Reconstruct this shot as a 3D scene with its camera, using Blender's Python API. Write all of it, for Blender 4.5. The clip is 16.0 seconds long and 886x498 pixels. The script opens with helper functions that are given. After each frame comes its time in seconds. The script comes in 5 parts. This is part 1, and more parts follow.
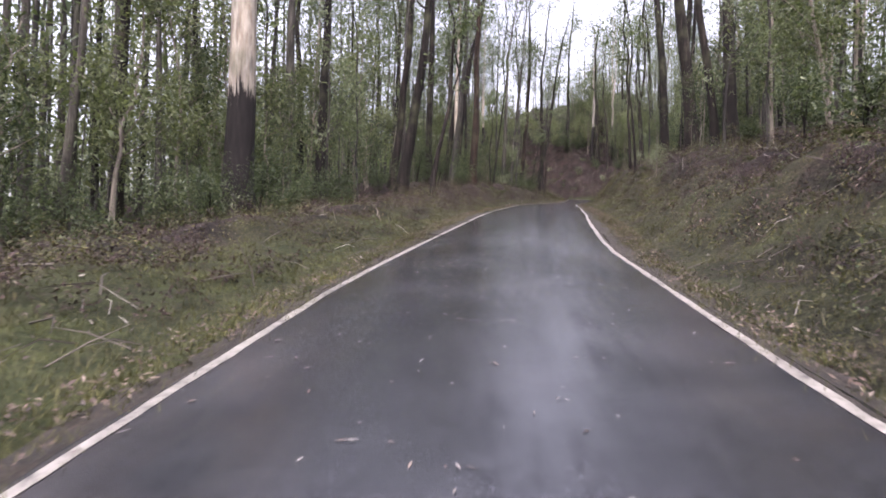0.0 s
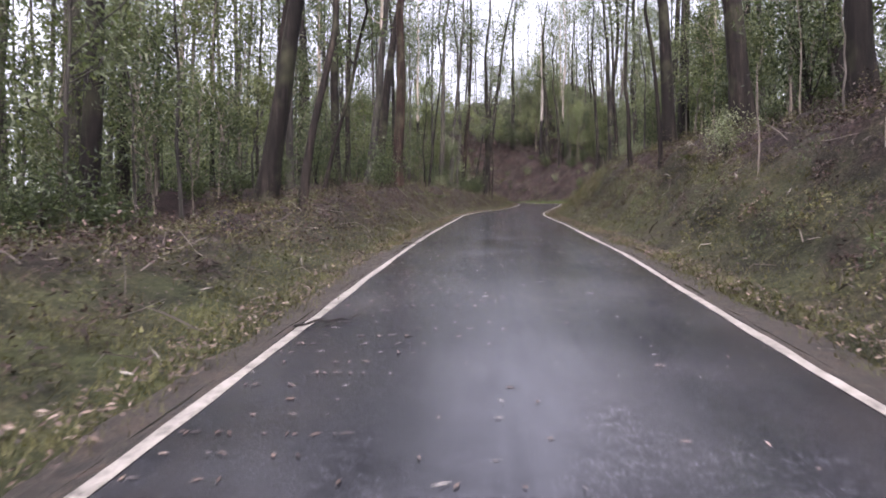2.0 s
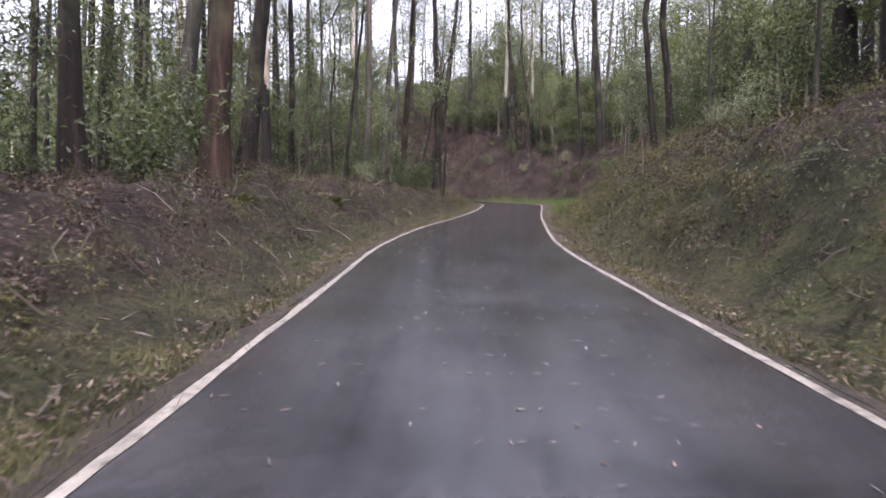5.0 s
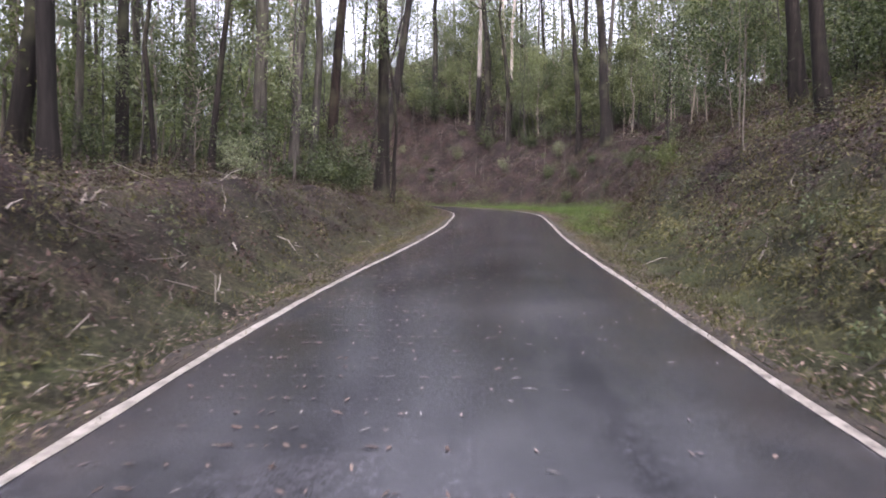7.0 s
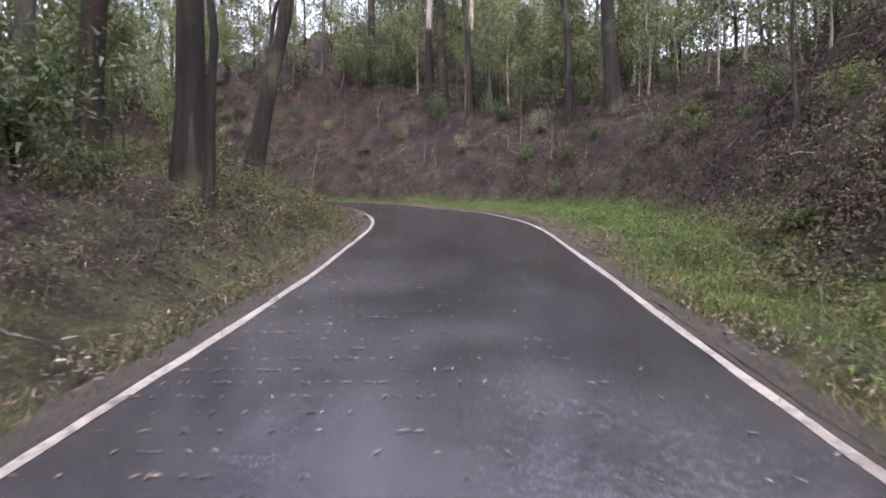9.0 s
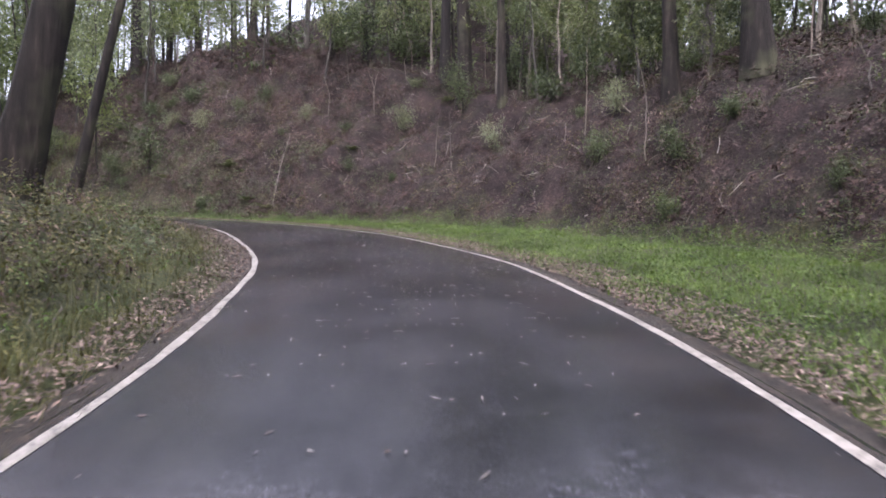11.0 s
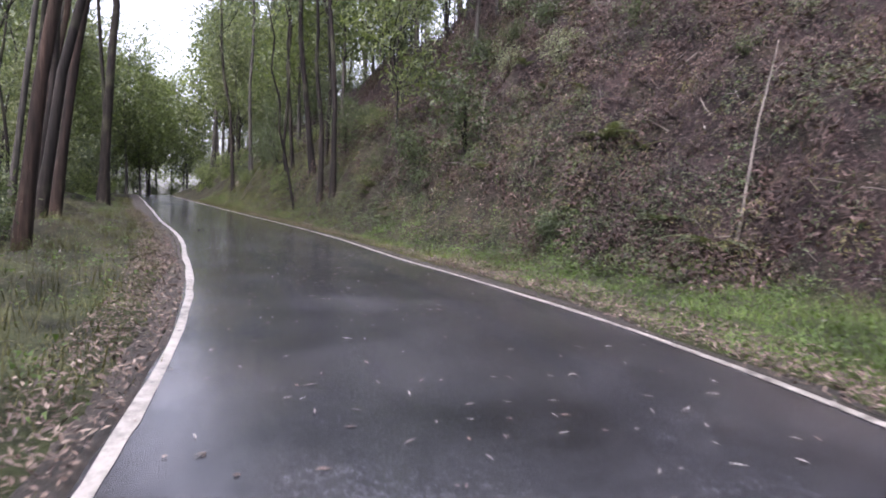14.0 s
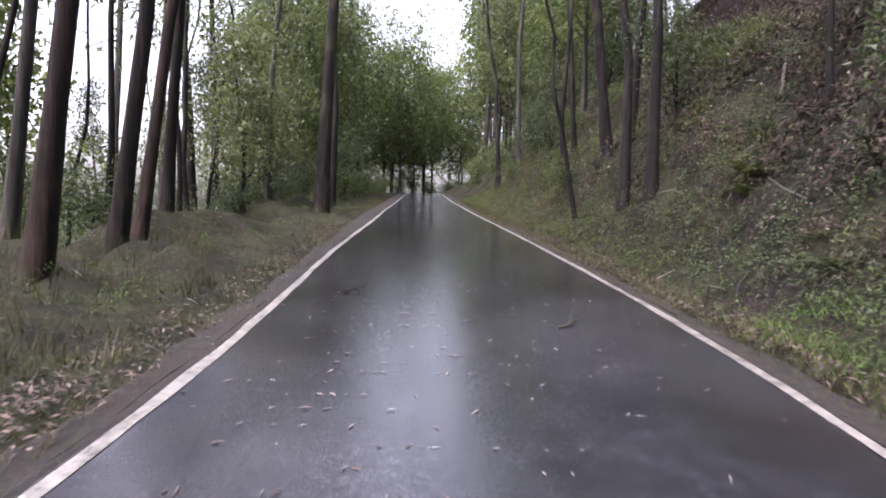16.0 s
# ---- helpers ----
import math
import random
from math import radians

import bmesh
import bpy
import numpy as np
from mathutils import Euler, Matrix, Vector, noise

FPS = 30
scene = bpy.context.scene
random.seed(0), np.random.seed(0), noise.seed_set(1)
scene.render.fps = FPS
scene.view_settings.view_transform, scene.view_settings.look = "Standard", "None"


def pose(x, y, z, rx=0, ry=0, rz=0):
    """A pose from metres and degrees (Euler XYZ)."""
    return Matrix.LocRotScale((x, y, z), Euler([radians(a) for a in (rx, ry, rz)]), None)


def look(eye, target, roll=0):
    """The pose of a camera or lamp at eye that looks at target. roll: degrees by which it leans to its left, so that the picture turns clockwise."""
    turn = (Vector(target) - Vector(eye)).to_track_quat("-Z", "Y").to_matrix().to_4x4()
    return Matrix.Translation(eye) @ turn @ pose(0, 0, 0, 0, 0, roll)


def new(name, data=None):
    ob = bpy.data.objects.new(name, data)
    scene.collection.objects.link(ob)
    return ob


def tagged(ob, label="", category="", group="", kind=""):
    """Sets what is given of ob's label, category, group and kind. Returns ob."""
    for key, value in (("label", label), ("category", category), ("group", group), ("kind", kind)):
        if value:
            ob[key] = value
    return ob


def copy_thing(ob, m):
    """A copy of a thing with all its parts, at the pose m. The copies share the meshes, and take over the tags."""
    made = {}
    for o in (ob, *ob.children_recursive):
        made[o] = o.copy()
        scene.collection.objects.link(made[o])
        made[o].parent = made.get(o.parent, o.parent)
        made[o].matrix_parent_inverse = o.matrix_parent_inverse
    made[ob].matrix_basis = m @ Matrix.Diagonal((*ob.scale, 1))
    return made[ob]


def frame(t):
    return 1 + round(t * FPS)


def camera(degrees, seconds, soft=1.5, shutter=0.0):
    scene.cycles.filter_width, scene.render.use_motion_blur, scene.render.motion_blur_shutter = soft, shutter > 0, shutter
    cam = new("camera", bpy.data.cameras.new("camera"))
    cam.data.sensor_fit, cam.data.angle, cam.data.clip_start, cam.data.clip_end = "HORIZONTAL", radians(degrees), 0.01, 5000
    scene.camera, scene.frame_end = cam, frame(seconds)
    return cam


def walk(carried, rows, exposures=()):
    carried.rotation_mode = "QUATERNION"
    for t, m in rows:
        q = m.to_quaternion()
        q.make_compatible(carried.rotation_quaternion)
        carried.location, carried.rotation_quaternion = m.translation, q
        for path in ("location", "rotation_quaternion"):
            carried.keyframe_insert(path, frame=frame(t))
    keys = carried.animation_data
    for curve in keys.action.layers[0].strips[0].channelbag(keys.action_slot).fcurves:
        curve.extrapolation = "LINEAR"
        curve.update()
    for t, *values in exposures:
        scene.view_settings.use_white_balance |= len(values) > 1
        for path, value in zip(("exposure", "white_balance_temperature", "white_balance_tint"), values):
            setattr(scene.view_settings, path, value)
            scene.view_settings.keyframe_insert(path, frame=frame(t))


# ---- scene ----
cam = camera(69.5, 16.0, soft=1.8, shutter=0.14)
PATH = [
    (0, pose(-0.000, 0.000, 1.350, 90.63, -1.12, 0.00)),
    (0.5, pose(0.232, 3.550, 1.748, 91.01, -1.03, -1.04)),
    (1, pose(0.527, 7.105, 2.152, 90.85, -0.92, -2.42)),
    (1.5, pose(0.899, 10.568, 2.547, 91.03, -0.62, -3.84)),
    (2, pose(1.368, 14.021, 2.984, 90.85, -0.00, -5.33)),
    (2.5, pose(1.915, 17.273, 3.436, 91.08, -0.25, -6.66)),
    (3, pose(2.454, 20.286, 3.834, 91.03, 0.10, -7.89)),
    (3.5, pose(2.804, 23.129, 4.161, 90.70, -0.65, -9.02)),
    (4, pose(3.359, 26.221, 4.515, 90.67, 0.30, -9.24)),
    (4.2, pose(3.627, 27.489, 4.648, 90.38, 0.15, -9.27)),
    (4.9, pose(4.558, 32.341, 5.123, 90.14, -0.01, -9.52)),
    (5.6, pose(5.518, 37.403, 5.613, 90.42, 0.05, -10.14)),
    (6.3, pose(6.549, 42.549, 6.118, 90.50, 0.00, -11.23)),
    (6.5, pose(6.876, 44.029, 6.267, 90.31, -0.14, -11.65)),
    (7, pose(7.810, 47.774, 6.664, 90.23, -0.16, -12.80)),
    (7.5, pose(8.929, 51.535, 7.036, 89.97, 0.50, -13.70)),
    (8, pose(10.030, 55.131, 7.384, 89.74, -0.10, -14.85)),
    (8.5, pose(11.171, 58.518, 7.717, 89.60, 0.32, -15.77)),
    (8.7, pose(11.616, 59.847, 7.846, 89.45, 0.49, -16.06)),
    (9.4, pose(13.176, 64.387, 8.311, 89.24, 0.28, -17.03)),
    (10.1, pose(14.667, 68.719, 8.789, 89.27, 0.09, -17.02)),
    (10.8, pose(15.999, 72.910, 9.279, 89.63, -0.02, -15.14)),
    (11, pose(16.342, 74.127, 9.424, 89.87, -0.10, -14.10)),
    (11.5, pose(17.082, 77.416, 9.787, 90.48, 0.44, -9.99)),
    (12, pose(17.399, 81.130, 10.160, 90.85, 0.47, -4.71)),
    (12.5, pose(17.328, 84.690, 10.499, 90.81, 0.07, 1.06)),
    (13, pose(16.639, 87.667, 10.817, 90.25, -0.82, 6.27)),
    (13.5, pose(15.620, 90.368, 11.115, 89.05, -1.01, 11.75)),
    (14, pose(14.637, 92.892, 11.378, 88.14, -1.52, 18.10)),
    (14.5, pose(13.281, 95.876, 11.605, 87.66, -0.81, 25.41)),
    (15, pose(11.788, 98.520, 11.785, 87.16, -0.78, 32.72)),
    (15.5, pose(10.244, 100.808, 11.933, 86.98, -0.90, 38.98)),
    (16, pose(8.598, 102.802, 12.059, 86.92, -1.43, 42.87)),
]
walk(cam, PATH, exposures=[(0, 2.18, 6430, 26), (8, 2.40, 6350, 26), (12.5, 2.46, 6110, 24), (16, 2.42, 6230, 27)])

# ---- light: overcast sky, weak wide sun behind cloud ----
SUN_EL, SUN_AZ = 62.0, 190.0
world = bpy.data.worlds.new("overcast_sky")
scene.world = world
world.use_nodes = True
wn, wl = world.node_tree.nodes, world.node_tree.links
sky = wn.new("ShaderNodeTexSky")
sky.sky_type, sky.sun_disc = "NISHITA", False
sky.sun_elevation, sky.sun_rotation = radians(SUN_EL), radians(SUN_AZ)
sky.air_density, sky.dust_density, sky.ozone_density = 1.0, 6.0, 1.0
cloud = wn.new("ShaderNodeHueSaturation")
cloud.inputs["Saturation"].default_value = 0.4
wl.new(sky.outputs[0], cloud.inputs["Color"])
back = wn["Background"]
wl.new(cloud.outputs[0], back.inputs["Color"])
back.inputs["Strength"].default_value = 0.15
sun = new("sun", bpy.data.lights.new("sun", "SUN"))
sun.data.energy, sun.data.angle, sun.data.color = 0.6, radians(60), (1.0, 0.98, 0.95)
sun.matrix_world = look((0, 0, 60), (-math.sin(radians(SUN_AZ)) * 40, -math.cos(radians(SUN_AZ)) * 40, 60 - 40 * math.tan(radians(SUN_EL))))
sun.location = (10, 50, 60)

# ---- plan: road centre line and the lie of the land ----
ROAD = [(-1.5, -24.0, -2.7), (-0.68, -11.98, -1.34), (-0.29, -5.99, -0.67), (0.1, -0.01, 0.0), (0.56, 5.97, 0.67), (1.29, 11.92, 1.37),
        (2.32, 17.82, 2.17), (3.33, 23.74, 2.89), (4.39, 29.63, 3.51), (5.47, 35.54, 4.09), (6.56, 41.43, 4.66),
        (7.7, 47.32, 5.26), (9.27, 53.11, 5.83), (11.09, 58.83, 6.39), (13.01, 64.52, 6.97), (14.96, 70.19, 7.6)]
ROAD += [(15.87, 73.05, 7.94), (16.77, 75.9, 8.27), (17.49, 78.84, 8.58), (17.9, 81.86, 8.88), (18.07, 84.94, 9.17), (17.60, 88.11, 9.48),
         (16.84, 91.07, 9.79), (15.53, 93.86, 10.06), (13.97, 96.51, 10.27), (12.23, 99.05, 10.44), (10.3, 101.42, 10.6), (8.26, 103.64, 10.75),
         (6.23, 105.86, 10.92), (4.12, 108.01, 11.1), (-0.23, 112.2, 11.43), (-4.61, 116.37, 11.76), (-8.97, 120.55, 12.1),
         (-13.21, 124.83, 12.43), (-17.45, 129.11, 12.75), (-21.7, 133.4, 13.07), (-25.95, 137.7, 13.39), (-30.2, 142.0, 13.71), (-34.4, 146.4, 14.0), (-37.7, 151.6, 14.2), (-38.8, 158.0, 14.25), (-36.8, 165.5, 14.2), (-32.0, 173.0, 14.1)]
HALF = 2.09          # road centre to the middle of an edge line, about which the painted width wanders
LINE_LEFT = [(0, 2.09), (5, 2.09), (8, 2.16), (12, 2.08), (15, 2.02), (19, 1.93), (25, 1.92), (29, 1.99), (36, 2.03), (46, 2.06), (52, 2.13), (57, 2.16), (64, 1.97), (70, 1.93), (80, 2.05),
             (88, 2.17), (92, 2.07), (97, 2.12), (104, 2.14), (108, 2.05), (112, 1.97), (118, 1.98), (121, 1.92), (125, 1.75), (130, 1.56), (140, 1.46), (200, 1.5)]
LINE_RIGHT = [(0, 2.10), (9, 2.12), (12, 1.98), (15, 1.82), (21, 1.83), (25, 2.00), (29, 1.98), (36, 2.12), (48, 2.08), (52, 2.13), (56, 2.17), (62, 2.05), (68, 1.96), (76, 2.0),
              (86, 2.02), (89, 2.19), (96, 2.17), (101, 2.16), (105, 1.90), (109, 1.88), (113, 1.98), (121, 2.06), (128, 2.06), (135, 1.97), (145, 1.76), (200, 1.7)]


def spline(points, step):
    """Points about every step metres on a smooth curve through the given ones."""
    p = np.array([points[0], *points, points[-1]], float)
    out = []
    for i in range(1, len(p) - 2):
        n = max(2, int(np.linalg.norm(p[i + 1] - p[i]) / step))
        for k in range(n):
            u = k / n
            a, b, c, d = p[i - 1], p[i], p[i + 1], p[i + 2]
            out.append(0.5 * (2 * b + (c - a) * u + (2 * a - 5 * b + 4 * c - d) * u * u + (3 * b - a - 3 * c + d) * u ** 3))
    out.append(p[-1])
    return np.array(out)


RC = spline(ROAD, 0.25)
for _ in range(6):
    RC[1:-1] = (RC[:-2] + 2 * RC[1:-1] + RC[2:]) / 4
RT = np.gradient(RC, axis=0)
RT /= np.linalg.norm(RT[:, :2], axis=1)[:, None]
RN = np.stack([RT[:, 1], -RT[:, 0]], 1)                     # to the right of the road
RS = np.concatenate([[0], np.cumsum(np.linalg.norm(np.diff(RC[:, :2], axis=0), axis=1))])
RS -= RS[np.argmin(np.abs(RC[:, 1]))]


def nearest(x, y):
    """Metres along the road, metres to its right and the road's height, for arrays of places."""
    x, y = np.ravel(x), np.ravel(y)
    idx = np.empty(len(x), int)
    for k in range(0, len(x), 4000):
        d = (x[k:k + 4000, None] - RC[None, ::2, 0]) ** 2 + (y[k:k + 4000, None] - RC[None, ::2, 1]) ** 2
        idx[k:k + 4000] = np.argmin(d, 1) * 2
    vx, vy = x - RC[idx, 0], y - RC[idx, 1]
    along = vx * RT[idx, 0] + vy * RT[idx, 1]
    off = np.hypot(vx, vy) * np.where(vx * RN[idx, 0] + vy * RN[idx, 1] >= 0, 1, -1)
    return RS[idx] + np.clip(along, -1, 1), off, RC[idx, 2] + np.clip(along, -1, 1) * RT[idx, 2]


def lattice(ix, iy, seed):
    h = (ix * 374761393 + iy * 668265263 + seed * 974711) & 0xFFFFFFFF
    h = ((h ^ (h >> 13)) * 1274126177) & 0xFFFFFFFF
    return ((h ^ (h >> 16)) & 0xFFFF) / 65535.0


def rough(x, y, size, seed):
    """Smooth noise from -1 to 1 with lumps of about size metres."""
    x, y = np.asarray(x) / size, np.asarray(y) / size
    ix, iy = np.floor(x).astype(np.int64), np.floor(y).astype(np.int64)
    fx, fy = x - ix, y - iy
    fx, fy = fx * fx * (3 - 2 * fx), fy * fy * (3 - 2 * fy)
    a, b = lattice(ix, iy, seed), lattice(ix + 1, iy, seed)
    c, d = lattice(ix, iy + 1, seed), lattice(ix + 1, iy + 1, seed)
    return 2 * ((a * (1 - fx) + b * fx) * (1 - fy) + (c * (1 - fx) + d * fx) * fy) - 1


def ramp(s, *pairs):
    return np.interp(s, [p[0] for p in pairs], [p[1] for p in pairs])


def toe(s):
    """Metres from the centre line to the foot of the bank on the uphill side."""
    return ramp(s, (0, 3.0), (62, 3.1), (70, 3.8), (78, 5.6), (85, 7.2), (92, 7.2), (98, 6.4), (104, 4.7), (108, 3.8), (113, 3.2))


def profile(s, off):
    """Height of the ground over the road."""
    a = np.abs(off)
    # uphill side
    t = toe(s)
    steep = ramp(s, (0, 0.65), (22, 0.7), (30, 0.9), (36, 1.0), (45, 0.9), (60, 0.75), (69, 0.8), (78, 1.1), (92, 1.0), (99, 0.85), (104, 0.95), (112, 1.25), (150, 1.0))
    crest = ramp(s, (0, 1.4), (22, 1.6), (32, 2.0), (45, 2.1), (62, 2.1), (69, 2.8), (76, 4.2), (90, 4.5), (98, 5.0), (103, 6.4), (108, 9.0), (120, 9.0), (150, 4.0))
    d = np.maximum(off - t, 0)
    bank = np.where(d * steep < crest, d * steep, crest + (d - crest / steep) * ramp(s, (0, 0.20), (25, 0.22), (40, 0.25), (62, 0.27), (80, 0.33), (100, 0.33), (110, 0.5)))
    bank = np.where(d > 40, crest + (40 - crest / steep) * 0.30 - (d - 40) * 0.12, bank)
    soft = np.minimum(1, d / 1.2)
    up = 0.05 * np.clip(off - 2.4, 0, 6) + bank * (0.55 + 0.45 * soft)
    # downhill side
    rise = ramp(s, (-10, 0.1), (4, 0.2), (14, 0.40), (27, 0.50), (32, 0.70), (38, 1.15), (52, 1.5), (60, 1.5), (70, 1.35), (77, 1.4), (84, 1.1), (90, 0.5), (96, 0.08))
    k = np.clip((a - 2.7) / ramp(s, (0, 3.0), (30, 2.6), (60, 2.4), (90, 3.5)), 0, 1)
    down = rise * k * k * (3 - 2 * k) + ramp(s, (36, 0), (44, 0.04), (70, 0.05), (82, 0)) * np.clip(a - 5, 0, 9)
    brink = ramp(s, (0, 7), (20, 5.5), (33, 6), (40, 13), (60, 14), (84, 11), (94, 6.5), (120, 6.0))
    fall = ramp(s, (0, 0.16), (32, 0.16), (40, 0.06), (70, 0.06), (84, 0.15), (94, 0.5), (150, 0.5))
    down = down - fall * np.maximum(a - brink, 0) * np.exp(-np.maximum(a - brink, 0) / 90)
    return np.where(off >= 0, up, np.maximum(down, -14))


def ground(x, y):
    """Height of the ground, with its lumps."""
    x, y = np.ravel(np.asarray(x, float)), np.ravel(np.asarray(y, float))
    s, off, z = nearest(x, y)
    a = np.abs(off)
    wild = np.clip((a - 2.9) / 2.0, 0, 1)
    bank = wild * np.where(off > 0, np.clip((off - toe(s)) / 1.0, 0, 1), 0.7)
    h = z + profile(s, off)
    bank = bank * ramp(s, (60, 0.85), (74, 1.0), (96, 1.25), (105, 1.7), (130, 1.6))
    h += bank * (0.36 * rough(x, y, 2.3, 3) + 0.34 * rough(x, y, 1.0, 4) + 0.17 * rough(x, y, 0.6, 6)) + wild * 0.05 * rough(x, y, 1.1, 8)
    h += np.clip((a - 8) / 15, 0, 1) * 0.9 * rough(x, y, 9, 5)
    h -= np.where(a < 2.45, 0.12, 0.12 * np.clip((2.85 - a) / 0.4, 0, 1))
    return h


def ground_at(x, y):
    return float(ground([x], [y])[0])


def beside(s, off):
    """The place s metres along the road and off metres to its right."""
    i = int(np.argmin(np.abs(RS - s)))
    return RC[i, 0] + RN[i, 0] * off, RC[i, 1] + RN[i, 1] * off

# ---- mesh and material tools ----
def quick(name, verts, faces, material=None, parent=None, label="", smooth=False):
    """One mesh object from arrays of corners and of equal-sided faces."""
    verts, faces = np.asarray(verts, np.float32), np.asarray(faces, np.int32)
    me = bpy.data.meshes.new(name)
    n, k = faces.shape
    me.vertices.add(len(verts)), me.loops.add(n * k), me.polygons.add(n)
    me.vertices.foreach_set("co", verts.ravel())
    me.loops.foreach_set("vertex_index", faces.ravel())
    me.polygons.foreach_set("loop_start", np.arange(0, n * k, k, dtype=np.int32))
    me.polygons.foreach_set("use_smooth", np.full(n, smooth))
    me.update(calc_edges=True)
    if material:
        me.materials.append(material)
    ob = new(name, me)
    if parent:
        ob.parent = parent
    if label:
        ob["label"] = label
    return ob


def ramp_node(nt, stops, fac):
    node = nt.nodes.new("ShaderNodeValToRGB")
    els = node.color_ramp.elements
    while len(els) > 1:
        els.remove(els[-1])
    for i, (p, c) in enumerate(stops):
        e = els[0] if i == 0 else els.new(p)
        e.position, e.color = p, (*c, 1)
    nt.links.new(fac, node.inputs[0])
    return node.outputs[0]


def noise_node(nt, scale, vec=None, detail=4.0, rough_=0.6, stretch=None):
    node = nt.nodes.new("ShaderNodeTexNoise")
    node.inputs["Scale"].default_value = scale
    node.inputs["Detail"].default_value = detail
    node.inputs["Roughness"].default_value = rough_
    if vec is None:
        vec = nt.nodes.new("ShaderNodeTexCoord").outputs["Object"]
    if stretch:
        m = nt.nodes.new("ShaderNodeMapping")
        m.inputs["Scale"].default_value = stretch
        nt.links.new(vec, m.inputs[0])
        vec = m.outputs[0]
    nt.links.new(vec, node.inputs["Vector"])
    return node.outputs["Fac"]


def mix_node(nt, fac, a, b, kind="MIX"):
    node = nt.nodes.new("ShaderNodeMix")
    node.data_type, node.blend_type = "RGBA", kind
    for sock, v in ((node.inputs[0], fac), (node.inputs[6], a), (node.inputs[7], b)):
        if isinstance(v, bpy.types.NodeSocket):
            nt.links.new(v, sock)
        elif isinstance(v, tuple):
            sock.default_value = (*v, 1)
        else:
            sock.default_value = v
    return node.outputs[2]


def math_node(nt, op, a, b=0.0, clamp=False):
    node = nt.nodes.new("ShaderNodeMath")
    node.operation, node.use_clamp = op, clamp
    for sock, v in zip(node.inputs, (a, b)):
        if isinstance(v, bpy.types.NodeSocket):
            nt.links.new(v, sock)
        else:
            sock.default_value = v
    return node.outputs[0]


def fresh(name):
    m = bpy.data.materials.new(name)
    m.use_nodes = True
    return m, m.node_tree, m.node_tree.nodes["Principled BSDF"]


def bump_node(nt, height, strength, distance, bsdf):
    b = nt.nodes.new("ShaderNodeBump")
    b.inputs["Strength"].default_value, b.inputs["Distance"].default_value = strength, distance
    nt.links.new(height, b.inputs["Height"])
    nt.links.new(b.outputs[0], bsdf.inputs["Normal"])


def island(nt):
    return nt.nodes.new("ShaderNodeNewGeometry").outputs["Random Per Island"]


def object_random(nt):
    return nt.nodes.new("ShaderNodeObjectInfo").outputs["Random"]


def dim(stops, k=0.63):
    """The same colours, all darker by one factor."""
    return [(p, tuple(v * k for v in c)) for p, c in stops]

